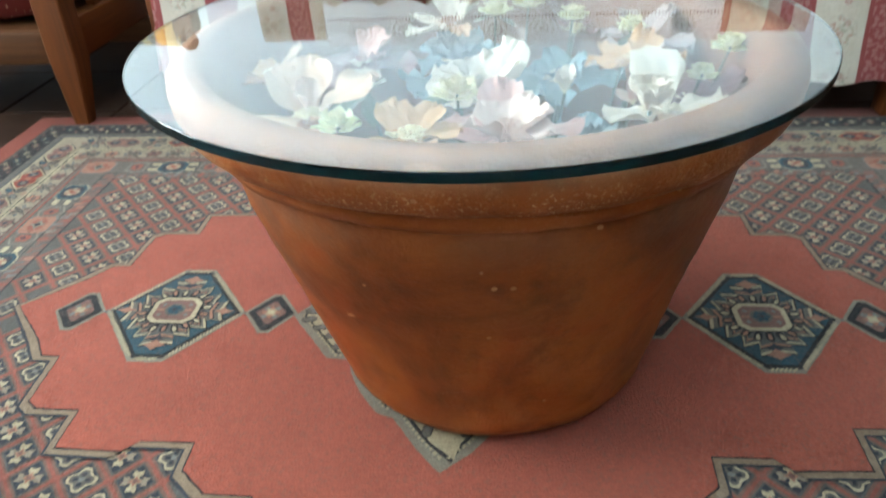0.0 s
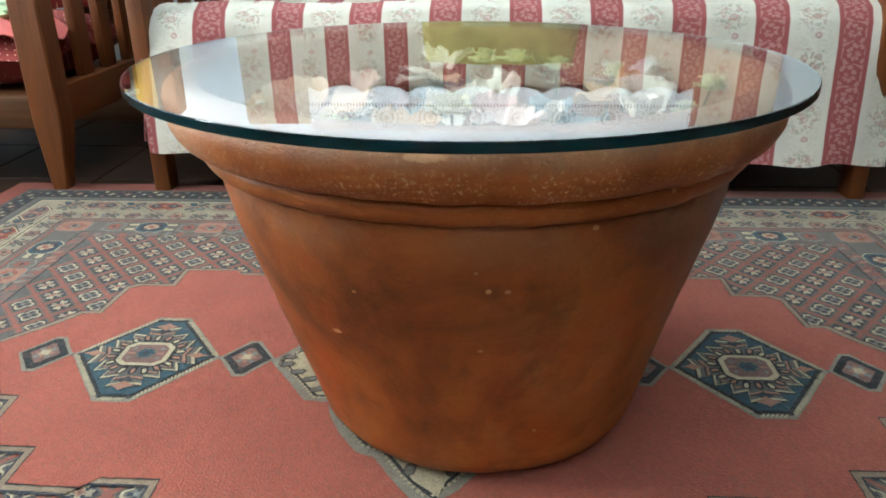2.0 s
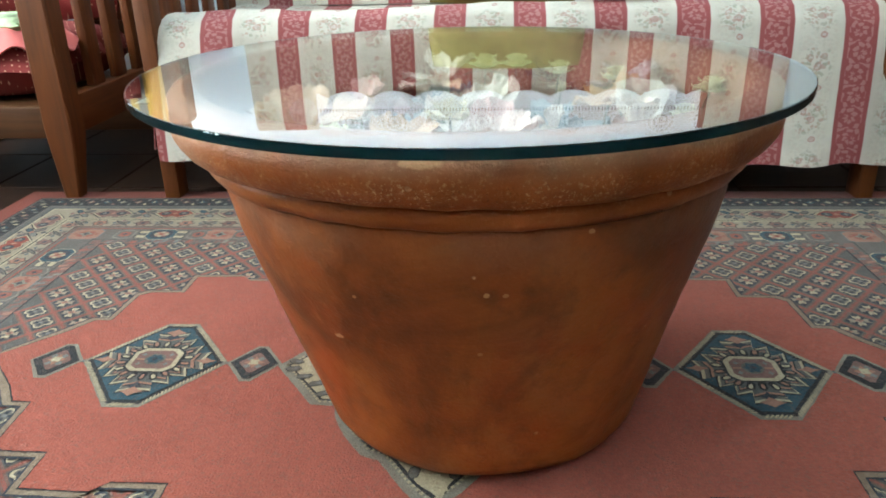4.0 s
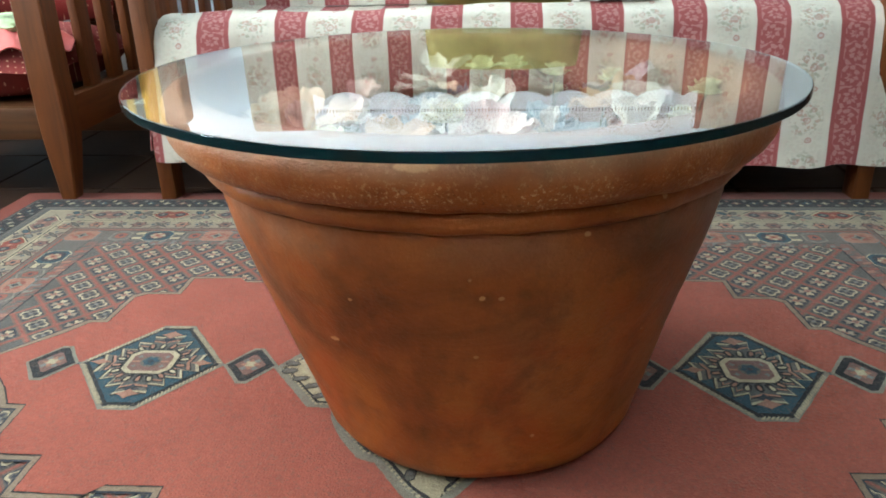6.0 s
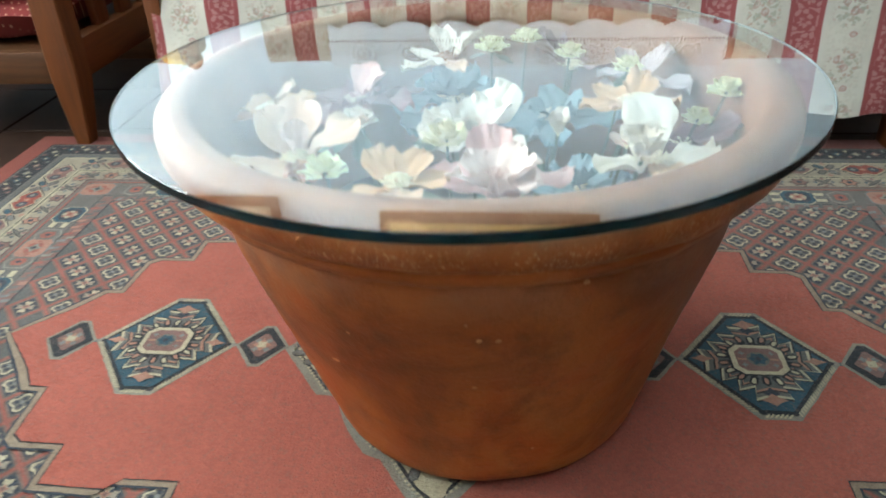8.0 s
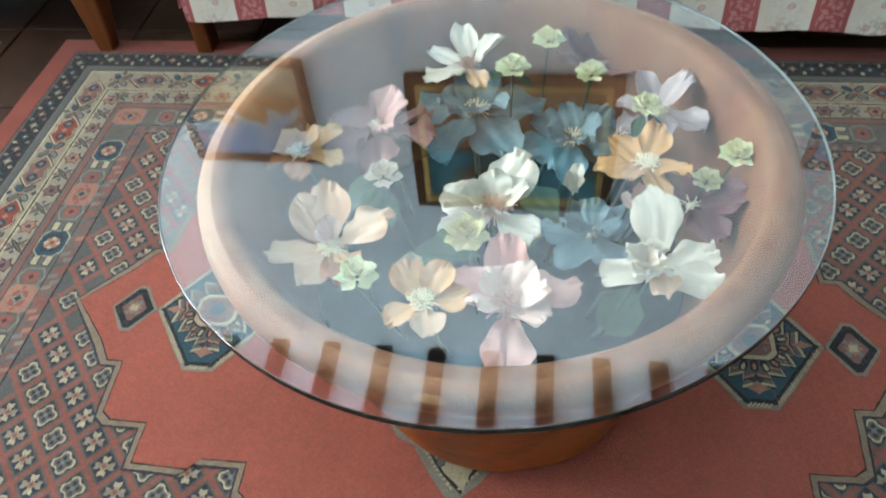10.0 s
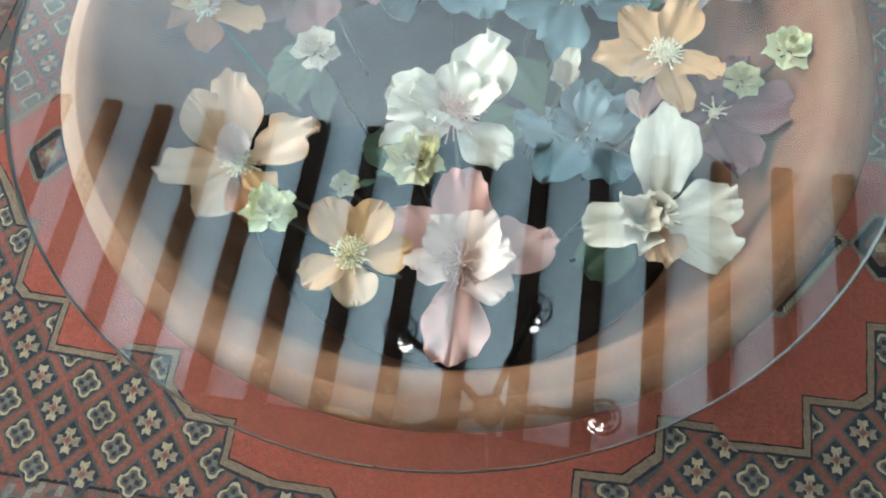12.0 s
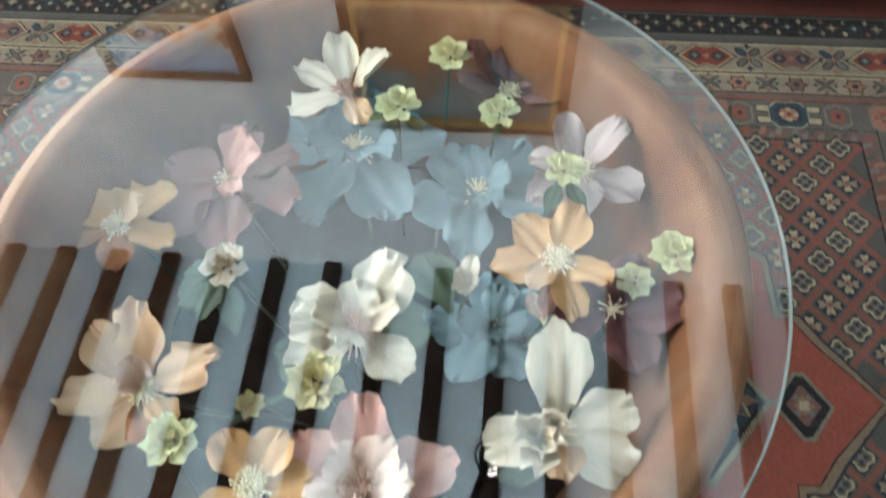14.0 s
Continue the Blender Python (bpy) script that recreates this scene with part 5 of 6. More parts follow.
flower("dark mauve blossom, cup-shaped", (0.180, 0.205, 0.360), [(60, 26, 0.076, 0.056, "dark_mauve"), (110, 30, 0.078, 0.050, "mauve"), (150, 26, 0.070, 0.046, "dark_mauve"), (25, 14, 0.074, 0.044, "mauve"), (350, 6, 0.070, 0.036, "mauve"), (195, 12, 0.060, 0.036, "mauve"), (90, 44, 0.050, 0.044, "dark_mauve")], seed=15)
flower("dark red-mauve blossom half hidden under others", (0.292, -0.062, 0.350), ring_of(5, 70, 10, 0.066, 0.056, "wine", seed=16), stamen="stamen_white", strands=12, seed=16)
flower("single fallen pink petal beside a small bud", (0.226, -0.082, 0.372), [(80, 20, 0.036, 0.024, "pink"), (120, 10, 0.030, 0.020, "pale_pink")], strands=4, centre=0.004, seed=17)
flower("small white bud on a stem", (0.150, -0.056, 0.365), ring_of(3, 0, 55, 0.026, 0.022, "white", seed=18) + [(75, 25, 0.034, 0.022, "white")], strands=5, centre=0.004, seed=18)


def rosebud(label, at, r, colour="rose", seed=0, leaves=()):
    rnd = random.Random(100 + seed)
    fl = thing("small_rose", (at[0], at[1], FILL_Z), label, "flower", "small roses in the pot")
    for ring, (n, rise, k) in enumerate(((5, 66, 0.50), (5, 36, 0.85), (7, 10, 1.05))):
        for i in range(n):
            bm = petal_mesh("petal", r * k, r * 0.80, 0.22, 0.10, 0.5, seed + i + 7 * ring, 0.0006, 1.6)
            bm.transform(pose(at[0], at[1], at[2] - 0.004 * ring, 0, 0, 360 / n * i + 25 * ring + rnd.uniform(-14, 14)) @ pose(0.15 * r, 0, 0, 0, -rise, 0))
            part("petal", bm, M[colour + "_petal"], fl, at=at)
    foot = Vector((PX0 + (at[0] - PX0) * 0.75, PY0 + (at[1] - PY0) * 0.75, FILL_Z - 0.01))
    part("stem", tube(bmesh.new(), (Vector(at) - Vector((0, 0, 0.006)), Vector(at).lerp(foot, 0.4) - Vector((0, 0, 0.015)), foot), 0.0016, 6), M["leaf"], fl, "thin green stem")
    for turn, rise, ln, wd in leaves:
        bm = petal_mesh("leaf", ln, wd, 0.10, -0.1, 0.15, seed + turn, 0.0004, 1.5)
        bm.transform(pose(at[0], at[1], at[2] - 0.012, 0, 0, turn) @ pose(0.004, 0, 0, 0, -rise, 0))
        part("leaf", bm, M["leaf"], fl, "dull green leaf", at=at)
    return fl


CREAMY = "small cream-green silk rose"
rosebud(CREAMY, (-0.083, -0.231, 0.404), 0.022, seed=1)
rosebud("small yellow-green silk rose with long stem", (0.032, -0.175, 0.415), 0.024, "yellow", seed=2, leaves=((200, 2, 0.030, 0.018), (160, 0, 0.034, 0.020)))
rosebud("small white silk rose with green leaves", (-0.086, -0.052, 0.385), 0.022, "white", seed=3, leaves=((250, -6, 0.052, 0.030), (215, -14, 0.060, 0.034), (285, -20, 0.060, 0.026), (180, -10, 0.044, 0.026)))
rosebud(CREAMY, (0.309, -0.042, 0.385), 0.017, seed=4)
rosebud(CREAMY, (0.341, -0.026, 0.412), 0.021, seed=5)
rosebud(CREAMY, (0.113, 0.222, 0.405), 0.022, seed=6)
rosebud(CREAMY, (0.066, 0.134, 0.418), 0.022, seed=7, leaves=((320, -8, 0.034, 0.016), (200, -4, 0.030, 0.014)))
rosebud(CREAMY, (0.172, 0.138, 0.408), 0.020, seed=8)
rosebud("small pale green silk rose", (0.240, 0.064, 0.412), 0.019, seed=9, leaves=((250, -10, 0.040, 0.020), (300, -12, 0.044, 0.020)))
rosebud("closed green rosebud on a stem", (-0.032, -0.186, 0.378), 0.012, "yellow", seed=10, leaves=((20, 10, 0.024, 0.008), (230, 4, 0.020, 0.008)))

lf = thing("leaf_spray", (0.235, -0.19, FILL_Z), "broad dull green leaves deep in the pot", "leaves")
for i, (dx, dy, z, turn, ln) in enumerate(((-0.01, 0.03, 0.312, 245, 0.060), (-0.03, 0.03, 0.306, 275, 0.06), (-0.1, 0.14, 0.300, 200, 0.08), (-0.1, 0.14, 0.305, 120, 0.085), (-0.2, 0.08, 0.300, 170, 0.08), (-0.12, 0.26, 0.305, 60, 0.07))):
    bm = petal_mesh("leaf", ln, 0.055, 0.08, -0.12, 0.12, i + 30.0)
    c = (0.235 + dx, -0.19 + dy, z)
    bm.transform(pose(*c, 0, 0, turn))
    part("leaf", bm, M["leaf"], lf, at=c)
    part("stem", tube(bmesh.new(), (c, (PX0 + (c[0] - PX0) * 0.9, PY0 + (c[1] - PY0) * 0.9, z - 0.02), (PX0 + (c[0] - PX0) * 0.8, PY0 + (c[1] - PY0) * 0.8, FILL_Z - 0.015)), 0.0018, 6), M["leaf"], lf)

# ---- the sofa ----
SX0, SX1 = -0.70, 1.00
sofa = thing("sofa", (0.15, 1.15, FLOOR), "two-seat wooden sofa under a red and cream striped cover", "sofa")
for x in (SX0 - 0.028, SX1 - 0.042):
    for y, h in ((0.812, 0.53), (1.44, 0.53)):
        part("leg", boxed(x - 0.020, x + 0.020, y - 0.030, y + 0.030, FLOOR, h, 0.005), M["chairwood"], sofa)
part("front_rail", boxed(SX0, SX1 - 0.07, 0.86, 0.89, 0.17, 0.27, 0.005), M["beam"], sofa)
part("rear_rail", boxed(SX0, SX1 - 0.07, 1.40, 1.43, 0.17, 0.30, 0.005), M["darkwood"], sofa)
for x in (SX0 - 0.028, SX1 - 0.042):
    part("side_rail", boxed(x - 0.02, x + 0.02, 0.863, 1.407, 0.19, 0.28, 0.005), M["sofawood"], sofa)
    part("armrest", boxed(x - 0.045, x + 0.045, 0.79, 1.45, 0.53, 0.56, 0.010), M["sofawood"], sofa)
    for y in (0.97, 1.09, 1.21, 1.33):
        part("slat", boxed(x - 0.010, x + 0.010, y - 0.026, y + 0.026, 0.28, 0.53, 0.003), M["chairwood"], sofa)
# added dark sheet in place of the shade on the wall under the sofa
part("under_sofa_shade", boxed(SX0, SX1 - 0.07, 1.445, 1.455, FLOOR + 0.03, 0.36), M["beam"], sofa)
part("seat", boxed(SX0 + 0.02, SX1 - 0.09, 0.845, 1.40, 0.27, 0.385, 0.03, seg=3), M["paperwhite"], sofa)
part("backrest", boxed(SX0 + 0.03, SX1 - 0.10, 1.428, 1.494, 0.36, 0.865, 0.03, seg=3), M["paperwhite"], sofa)


def seat_cover(u, v):
    """The cover over the seat: u across the sofa, v from the back crease over the front edge down to the hem."""
    path = ((1.39, 0.402), (1.2, 0.400), (1.0, 0.408), (0.90, 0.438), (0.855, 0.449), (0.818, 0.432), (0.800, 0.405), (0.790, 0.35), (0.782, 0.25), (0.772, 0.15), (0.765, 0.078))
    x = SX0 - 0.032 + (SX1 - SX0 + 0.032) * u
    k = v * (len(path) - 1)
    i = min(int(k), len(path) - 2)
    t = k - i
    y = path[i][0] * (1 - t) + path[i + 1][0] * t
    z = path[i][1] * (1 - t) + path[i + 1][1] * t
    end = max(0.0, 1 - u / 0.028)
    z -= 0.016 * max(0.0, min(1.0, (0.5 - x) / 0.8)) * max(0.0, min(1.0, v / 0.25)) * max(0.0, min(1.0, (0.85 - v) / 0.2))
    z -= 0.034 * end ** 2 * max(0.0, min(1.0, (0.75 - v) / 0.2))
    hang = max(0.0, v - 0.45)
    y += -0.020 * hang * math.sin(x * 9 + 1) - 0.012 * hang * noise.noise(Vector((x * 7, v * 3, 2)))
    z += 0.010 * noise.noise(Vector((x * 3, y * 3, 0.5))) + (0.080 * (1 - u) ** 2 - 0.012 * math.sin(x * 5)) * max(0.0, v - 0.8) * 4 * 0.6
    z += 0.004 * noise.noise(Vector((x * 16, y * 10, 4))) + 0.016 * max(0.0, v - 0.8) * 2 * (x - 0.2) + 0.006 * max(0.0, v - 0.8) * math.sin(x * 23 + 1.5 * math.sin(x * 7)) * 3
    y += 0.006 * noise.noise(Vector((x * 11, z * 9, 8))) * min(1.0, 4 * v)
    return Vector((x, y, z))


bm = grid(bmesh.new(), 96, 40, seat_cover)
thicken(bm, -0.003)
cover = part("seat_cover", bm, M["cloth"], sofa, "cream cotton cover with red damask stripes")


def side_flap(u, v):
    """The cover's left end, hanging over the side rail."""
    y = 0.80 + 0.50 * u
    z = 0.405 - 0.28 * v - 0.01 * math.sin(u * 9)
    x = SX0 - 0.026 - 0.012 * v - 0.008 * v * math.sin(u * 11) - 0.010 * (1 - u) * v
    return Vector((x, y - 0.03 * v * (1 - u), z))


part("side_flap", thicken(grid(bmesh.new(), 24, 14, side_flap), 0.003), M["cloth"], sofa, "hanging end of the striped cover")


def back_cover(u, v):
    path = ((1.385, 0.405), (1.392, 0.55), (1.398, 0.68), (1.400, 0.80), (1.404, 0.865), (1.422, 0.893), (1.46, 0.900), (1.50, 0.893), (1.512, 0.86), (1.514, 0.6))
    x = SX0 + 0.0 + (SX1 - SX0 - 0.03) * u
    k = v * (len(path) - 1)
    i = min(int(k), len(path) - 2)
    t = k - i
    y = path[i][0] * (1 - t) + path[i + 1][0] * t
    z = path[i][1] * (1 - t) + path[i + 1][1] * t
    y -= 0.006 * noise.noise(Vector((x * 5, z * 6, 7))) + 0.004 * math.sin(x * 14)
    x += 0.02 * (z - 0.6) * (1 - u) * 1.5
    return Vector((x, y, z))


part("back_cover", thicken(grid(bmesh.new(), 80, 27, back_cover), 0.003), M["cloth"], sofa, "cream cotton cover with red damask stripes")


# crochet runner over the sofa's back
def runner(u, v):
    x = -0.485 + 1.20 * u
    scal = abs(math.sin((x - WHEEL0 + WHEEL / 2) * math.pi / WHEEL)) ** 0.6
    low = 0.786 - 0.024 * scal
    if v < 0.6:
        z = low + (0.900 - low) * (v / 0.6)
        y = 1.3865 + (0.004 if z < 0.86 else 0.004 + 0.4 * (z - 0.86))
    else:
        t = (v - 0.6) / 0.4
        z, y = 0.9075, 1.408 + 0.085 * t
    return Vector((x, y, z + 0.002 * noise.noise(Vector((x * 20, y * 20, 0)))))


doily = thing("crochet_runner", (0.12, 1.45, 0.90), "white crochet lace runner draped over the sofa back", "doily")
part("lace_sheet", thicken(grid(bmesh.new(), 180, 20, runner), -0.0012), M["lace"], doily)
bm = bmesh.new()
for i in range(8):
    c = Vector((WHEEL0 + WHEEL * i, 1.3868, 0.862))
    for r in (0.010, 0.034):
        tube(bm, [c + Vector((r * math.cos(a), 0.002 * (r > 0.03), r * math.sin(a))) for a in [2 * math.pi * k / 20 for k in range(21)]], 0.0017, 5)
part("rosettes", bm, M["paperwhite"], doily, "raised crochet wheels")

cu = thing("cushion", (0.12, 1.28, 0.41), "olive green velvet cushion leaning on the sofa back", "cushion")
part("pillow", cushion(bmesh.new(), (0.115, 1.31, 0.548), 0.46, 0.29, 0.14, 74), M["olive"], cu)

lc = thing("folded_lace", (0.36, 0.93, 0.44), "small folded white lace cloth on the sofa seat", "cloth")
def fold(u, v):
    x, y = 0.28 + 0.17 * u, 0.84 + 0.15 * v
    return Vector((x + 0.01 * math.sin(v * 7), y, 0.462 - 0.25 * max(0.0, y - 0.88) + 0.012 * noise.noise(Vector((u * 7, v * 5, 3))) - 0.006 + 0.010 * math.sin(math.pi * u) * math.sin(math.pi * v) + 0.002 * math.sin(u * 23) * (1 - v)))
part("sheet", thicken(grid(bmesh.new(), 60, 30, fold), 0.0025), M["paperwhite"], lc)

# ---- the armchair beside the sofa ----
AX0, AX1 = -1.62, -0.985
arm = thing("armchair", (-1.3, 1.1, FLOOR), "honey pine armchair with slatted sides and a red dotted cushion", "armchair")


def leg_mesh(x, y, h, curve=0.0):
    bm = bmesh.new()
    def sec(z):
        k = max(0.0, (0.16 - z) / 0.17)
        return x - curve * k * 0.006, y - 0.006 * k, 0.035 - 0.016 * k
    zs = (FLOOR, 0.03, 0.075, 0.085, 0.14, 0.17, 0.3, h - 0.012, h)
    rings = []
    for z in zs:
        cx, cy, r = sec(z)
        if z == h:
            r -= 0.010
        rings.append([bm.verts.new((cx + a * r, cy + b * r, z)) for a, b in ((-1, -1), (1, -1), (1, 1), (-1, 1))])
    for a, b in zip(rings, rings[1:]):
        for i in range(4):
            bm.faces.new((a[i], a[(i + 1) % 4], b[(i + 1) % 4], b[i]))
    bm.faces.new(rings[0][::-1])
    bm.faces.new(rings[-1])
    bmesh.ops.bevel(bm, geom=[e for e in bm.edges], offset=0.004, segments=1, affect="EDGES")
    return bm


for x, c in ((AX0 + 0.03, -1), (AX1, 1)):
    part("leg", leg_mesh(x, 0.808, 0.60, c), M["chairwood"], arm)
    xb = x + (0.05 if c > 0 else 0)
    post = part("leg", leg_mesh(xb, 1.40, 0.86, 0), M["chairwood"], arm)
    bm = bmesh.new()
    bmesh.ops.create_uvsphere(bm, u_segments=16, v_segments=10, radius=0.028, matrix=Matrix.Translation((xb, 1.40, 0.880)))
    part("finial", bm, M["chairwood"], post, "rounded wooden knob")
    part("armrest", boxed(x - 0.048, x + 0.048, 0.79, 1.37, 0.60, 0.635, 0.012), M["sofawood"], arm)
    part("side_rail", boxed(x - 0.022, x + 0.022, 0.844, 1.364, 0.15, 0.245, 0.006), M["sofawood"], arm)
    for y in (1.0, 1.13, 1.26):
        part("slat", boxed(x - 0.012, x + 0.012, y - 0.030, y + 0.030, 0.245, 0.60, 0.004), M["chairwood"], arm)
part("front_rail", boxed(AX0 + 0.066, AX1 - 0.036, 0.80, 0.83, 0.145, 0.225, 0.006), M["darkwood"], arm)
part("back_rail", boxed(AX0 + 0.066, AX1 - 0.036, 1.385, 1.415, 0.78, 0.88, 0.010), M["darkwood"], arm)
part("lower_back_rail", boxed(AX0 + 0.066, AX1 - 0.036, 1.385, 1.415, 0.30, 0.37, 0.008), M["darkwood"], arm)
for k in range(5):
    x = AX0 + 0.12 + k * (AX1 - AX0 - 0.21) / 4
    part("back_slat", boxed(x - 0.030, x + 0.030, 1.392, 1.408, 0.37, 0.78, 0.003), M["chairwood"], arm)
part("seat_board", boxed(AX0 + 0.055, AX1 - 0.024, 0.832, 1.364, 0.165, 0.222, 0.004), M["darkwood"], arm)
seat = thing("seat_cushion", (-1.3, 1.1, 0.225), "plump dark red cushion with pale dots on the armchair", "cushion")
part("pillow", cushion(bmesh.new(), (-1.302, 1.10, 0.305), 0.58, 0.56, 0.17), M["dots"], seat)
backc = thing("back_cushion", (-1.3, 1.31, 0.38), "dark red dotted back cushion on the armchair", "cushion")
part("pillow", cushion(bmesh.new(), (-1.302, 1.315, 0.58), 0.56, 0.40, 0.13, 80), M["dots"], backc)
th = thing("ruffled_pad", (-1.2, 0.95, 0.39), "salmon ruffled pad lying on the armchair seat", "pad")
def ruffle(u, v):
    a = 2 * math.pi * u
    r = 0.06 + 0.13 * v
    w = 0.012 * math.sin(a * 11) * v
    return Vector((-1.20 + 1.1 * r * math.cos(a), 0.955 + r * math.sin(a) * 0.72, 0.400 - 0.045 * max(0.0, v - 0.6) / 0.4 + w))
bm = grid(bmesh.new(), 90, 8, ruffle)
bmesh.ops.remove_doubles(bm, verts=bm.verts, dist=0.0005)
part("ruffle", thicken(bm, 0.004), M["salmon"], th)
part("pad", cushion(bmesh.new(), (-1.20, 0.955, 0.408), 0.22, 0.16, 0.05), M["print"], th, "green and white leaf-print middle")

def throw(u, v):
    """A blanket hung over the armchair's back."""
    path = ((1.372, 0.50), (1.366, 0.62), (1.366, 0.76), (1.372, 0.868), (1.400, 0.892), (1.428, 0.868), (1.432, 0.70))
    k = v * (len(path) - 1)
    i = min(int(k), len(path) - 2)
    t = k - i
    x = -1.50 + 0.535 * u
    y = path[i][0] * (1 - t) + path[i + 1][0] * t - 0.006 * math.sin(x * 30)
    z = path[i][1] * (1 - t) + path[i + 1][1] * t + 0.006 * noise.noise(Vector((x * 6, v * 3, 1)))
    return Vector((x + 0.03 * (z - 0.7), y, z))


bl = thing("blanket", (-1.25, 1.40, 0.88), "yellow and grey striped blanket hung over the armchair back", "blanket")
part("cloth", thicken(grid(bmesh.new(), 50, 30, throw), 0.005), M["throw"], bl)

ch2 = thing("armchair", (1.5, 1.15, FLOOR), "honey pine armchair beyond the sofa, seen in part", "armchair")
for x in (1.22, 1.80):
    part("leg", leg_mesh(x, 0.95, 0.60), M["chairwood"], ch2)
    part("leg", leg_mesh(x, 1.45, 0.88), M["chairwood"], ch2)
    part("armrest", boxed(x - 0.048, x + 0.048, 0.90, 1.42, 0.60, 0.635, 0.012), M["sofawood"], ch2)
    part("side_rail", boxed(x - 0.02, x + 0.02, 0.985, 1.414, 0.15, 0.245, 0.006), M["sofawood"], ch2)
    for y in (1.1, 1.2, 1.3):
        part("slat", boxed(x - 0.012, x + 0.012, y - 0.026, y + 0.026, 0.245, 0.60, 0.004), M["chairwood"], ch2)
part("front_rail", boxed(1.256, 1.764, 0.935, 0.965, 0.145, 0.225, 0.006), M["darkwood"], ch2)
part("back_rail", boxed(1.256, 1.764, 1.435, 1.465, 0.70, 0.86, 0.010), M["darkwood"], ch2)
s2 = thing("seat_cushion", (1.5, 1.18, 0.225), "plump dark red cushion with pale dots on the armchair", "cushion")
part("pillow", cushion(bmesh.new(), (1.51, 1.18, 0.305), 0.5, 0.46, 0.17), M["dots"], s2)


# ---- pictures on the wall ----
def picture(label, x0, x1, z0, z1, canvas, outer, inner=None, mount=None, w=0.045):
    y1 = WALL_Y - 0.001
    p = thing("framed_picture", ((x0 + x1) / 2, WALL_Y - 0.02, z0), label, "picture", "pictures on the wall")
    for a in ((x0, x1, z0, z0 + w), (x0, x1, z1 - w, z1), (x0, x0 + w, z0 + w, z1 - w), (x1 - w, x1, z0 + w, z1 - w)):
        part("frame", boxed(a[0], a[1], y1 - 0.030, y1, a[2], a[3], 0.006), outer, p)
    q = w
    if inner:
        g = 0.022
        for a in ((x0 + q, x1 - q, z0 + q, z0 + q + g), (x0 + q, x1 - q, z1 - q - g, z1 - q), (x0 + q, x0 + q + g, z0 + q + g, z1 - q - g), (x1 - q - g, x1 - q, z0 + q + g, z1 - q - g)):
            part("gilt_slip", boxed(a[0], a[1], y1 - 0.036, y1, a[2], a[3], 0.004), inner, p, "thin gilded inner edge")
        q += g
    if mount:
        part("mount", boxed(x0 + q, x1 - q, y1 - 0.010, y1, z0 + q, z1 - q), mount, p, "cream card mount")
        q += 0.06
    bm = bmesh.new()
    box(bm, x0 + q, x1 - q, y1 - 0.013, y1 - 0.002, z0 + q, z1 - q)
    part("canvas", bm, canvas, p, "painted canvas")
    return p


oil = painting("oil_painting", ((0.0, (0.34, 0.24, 0.14)), (0.16, (0.30, 0.14, 0.05)), (0.36, (0.22, 0.095, 0.032)), (0.42, (0.09, 0.10, 0.07)), (0.50, (0.09, 0.28, 0.36)), (0.9, (0.08, 0.27, 0.40))), 4.0, 3.0, 0.8)
land = painting("village_painting", ((0.0, (0.60, 0.52, 0.38)), (0.16, (0.55, 0.42, 0.24)), (0.24, (0.50, 0.22, 0.05)), (0.29, (0.40, 0.18, 0.06)), (0.31, (0.66, 0.66, 0.64)), (0.36, (0.30, 0.50, 0.76)), (0.5, (0.24, 0.44, 0.74))), 6.0, 9.0, 0.5)
picture("oil painting in a dark frame with a gilded inner edge", -0.405, 0.405, 1.495, 2.175, oil, M["darkwood"], M["gold"], None, 0.040)
picture("landscape painting in a plain brown frame", -1.335, -0.785, 1.44, 1.945, land, M["darkwood"], None, None, 0.035)
picture("landscape painting in a plain brown frame", 1.10, 1.65, 1.42, 1.90, land, M["darkwood"], None, None, 0.035)

# ---- the chandelier ----
HUB = Vector((0.095, -0.112, 1.93))
lamp = thing("chandelier", tuple(HUB), "dark iron chandelier with five bulbs on ringed sockets", "chandelier")
bm, _ = lathe([(0.0, -0.060), (0.010, -0.058), (0.014, -0.046), (0.010, -0.040), (0.026, -0.030), (0.042, -0.010), (0.044, 0.010), (0.034, 0.032), (0.018, 0.046), (0.022, 0.056), (0.012, 0.066), (0.010, 0.11), (0.0, 0.11)], 28)
bm.transform(Matrix.Translation(HUB))
part("hub", bm, M["darkwood"], lamp, "turned wooden hub")
part("rod", tube(bmesh.new(), ((HUB.x, HUB.y, HUB.z + 0.10), (HUB.x, HUB.y, CEIL - 0.13)), 0.007, 8), M["iron"], lamp)
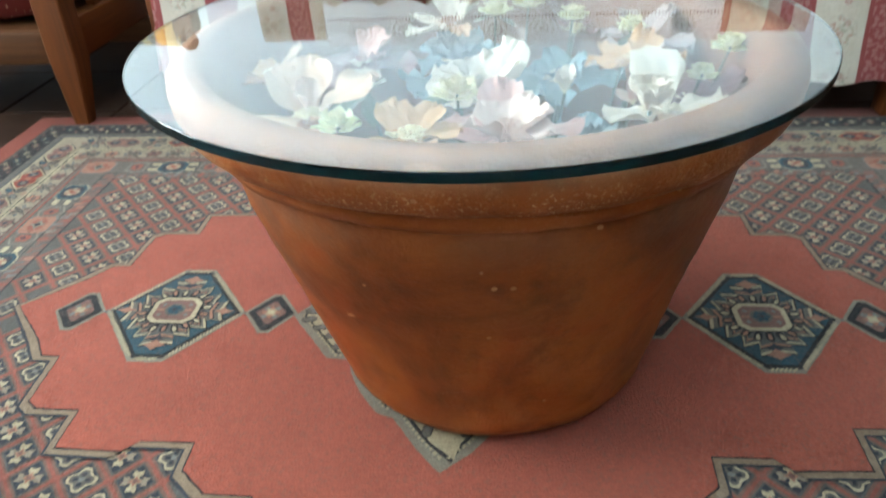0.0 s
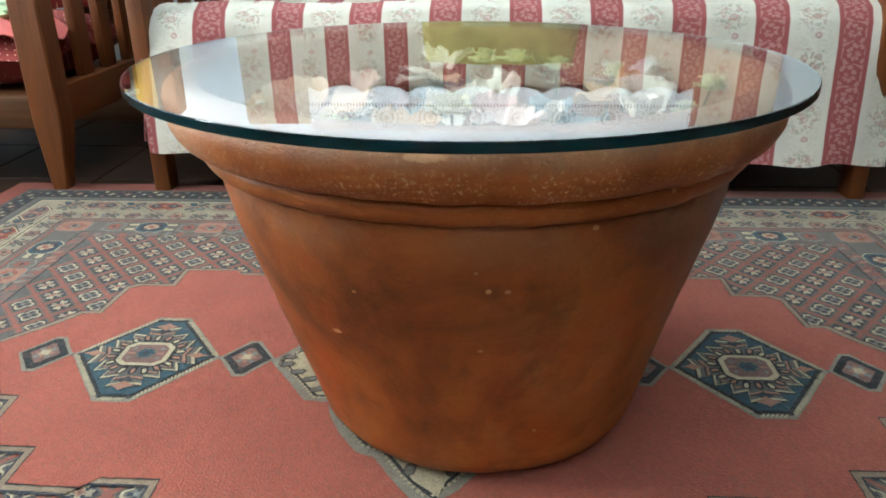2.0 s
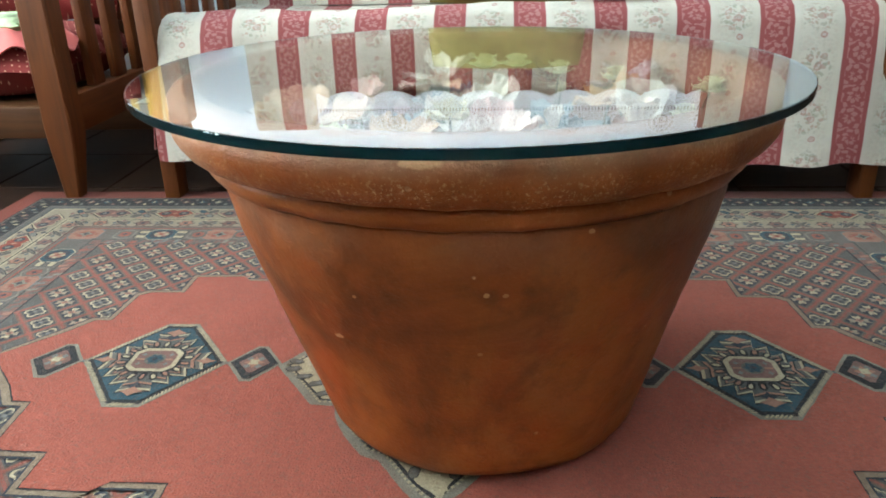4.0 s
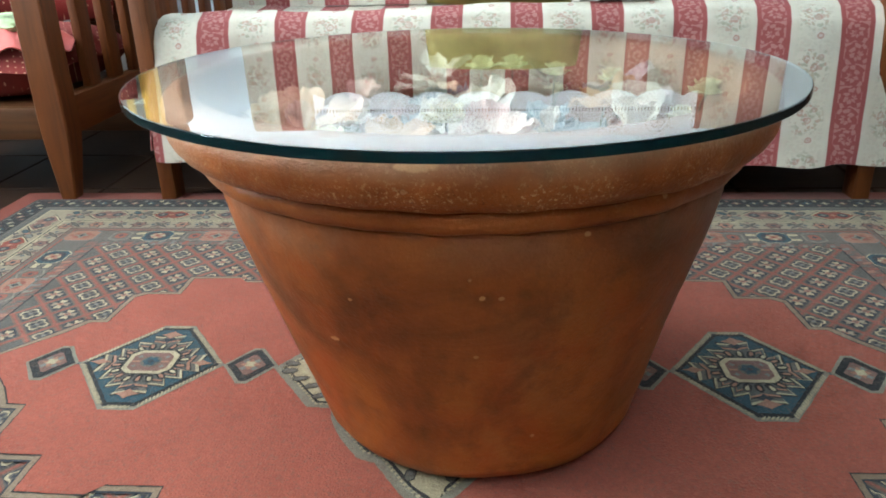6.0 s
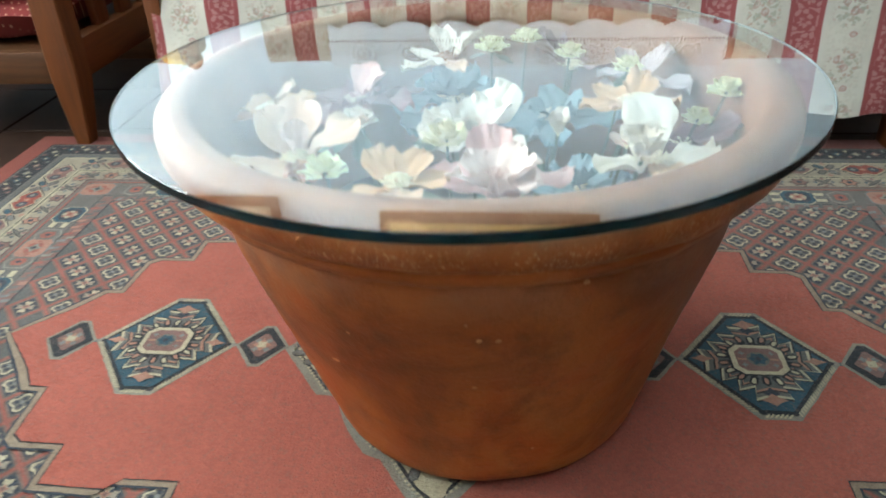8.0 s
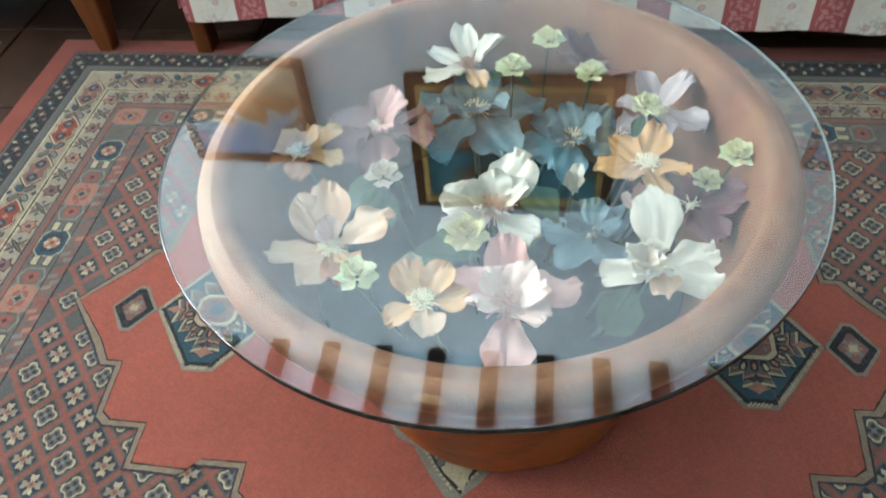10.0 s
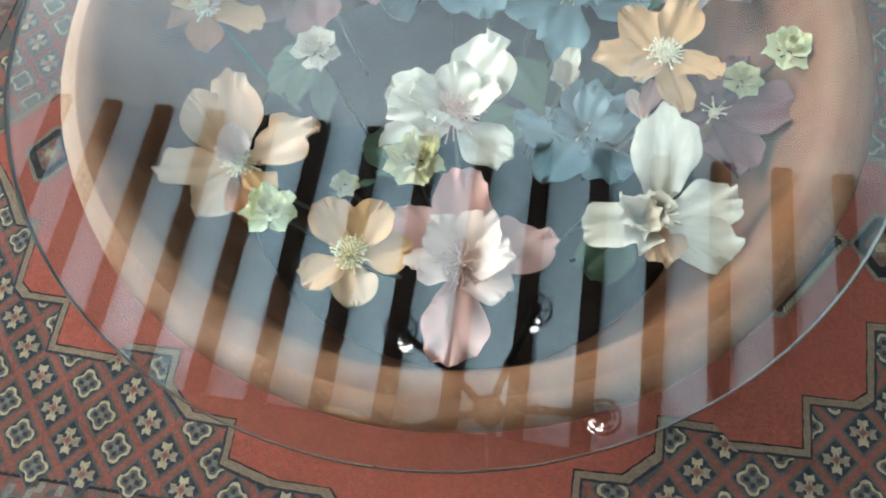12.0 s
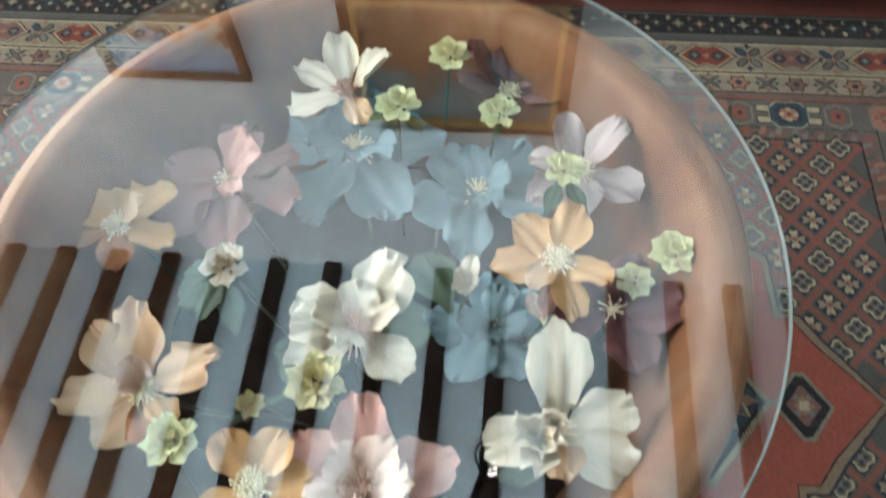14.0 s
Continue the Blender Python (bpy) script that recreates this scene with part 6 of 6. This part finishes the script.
for bx, by, lit in ((0.389, -0.094, True), (0.189, 0.171, True), (-0.168, 0.064, True), (-0.150, -0.225, False), (0.150, -0.330, False)):
    e = Vector((bx, by, 1.885))            # middle of the drip pan
    d = e - HUB
    pts = [HUB + d * k + Vector((0, 0, z)) for k, z in ((0.10, -0.005), (0.28, -0.040), (0.50, -0.052), (0.72, -0.030), (0.88, -0.006), (1.0, 0.0))]
    branch = part("arm", tube(bmesh.new(), pts, 0.0110, 10), M["iron"], lamp)
    knot = HUB + d * 0.42 + Vector((0, 0, -0.048))
    bm = bmesh.new()
    bmesh.ops.create_uvsphere(bm, u_segments=12, v_segments=8, radius=0.016, matrix=Matrix.Translation(knot))
    part("knot", bm, M["iron"], branch)
    part("cup", tube(bmesh.new(), (e - Vector((0, 0, 0.016)), e + Vector((0, 0, 0.012))), 0.017, 14), M["iron"], branch)
    for rr, th in ((0.044, 0.0042), (0.030, 0.0024)):
        bm, _ = lathe([(rr + th * math.cos(q * math.pi / 4), th * math.sin(q * math.pi / 4)) for q in range(9)], 28)
        bmesh.ops.remove_doubles(bm, verts=bm.verts, dist=0.0001)
        bm.transform(Matrix.Translation(e))
        part("ring", bm, M["iron"], branch)
    for q in range(6):
        w = Vector((math.cos(q * math.pi / 3), math.sin(q * math.pi / 3), 0))
        part("spoke", tube(bmesh.new(), (e + w * 0.014, e + w * 0.042), 0.0022, 6), M["iron"], branch)
    part("candle_tube", tube(bmesh.new(), (e + Vector((0, 0, 0.006)), e + Vector((0, 0, 0.118))), 0.009, 12), M["iron"], branch)
    bm, _ = lathe([(0.0, 0.112), (0.010, 0.114), (0.020, 0.128), (0.022, 0.144), (0.016, 0.164), (0.007, 0.178), (0.0, 0.184)], 16)
    bm.transform(Matrix.Translation(e))
    part("bulb", bm, M["bulb" if lit else "iron"], branch, "small lit bulb" if lit else "small dead bulb")

# ---- the floor and its tiles ----
floor = solid("floor", boxed(WEST, EAST, SOUTH, WALL_Y, FLOOR - 0.06, FLOOR - 0.004), M["grout"], (0, 0, FLOOR), "dark brown tiled floor", "floor", kind="structure")
SIZE = 0.33
tile_mesh = to_mesh("tile", boxed(-SIZE / 2 + 0.003, SIZE / 2 - 0.003, -SIZE / 2 + 0.003, SIZE / 2 - 0.003, -0.012, 0.0, 0.002, seg=1), M["tile"], False)
nx, ny = int((EAST - WEST) / SIZE), int((WALL_Y - SOUTH) / SIZE)
for i in range(nx + 1):
    for j in range(ny + 1):
        x, y = WEST + SIZE * (i + 0.5), WALL_Y - SIZE * (j + 0.5)
        if x + SIZE / 2 > EAST + 0.1 or y - SIZE / 2 < SOUTH - 0.1:
            continue
        o = new("tile", tile_mesh)
        o.parent = floor
        o.location = (x, y, 0)
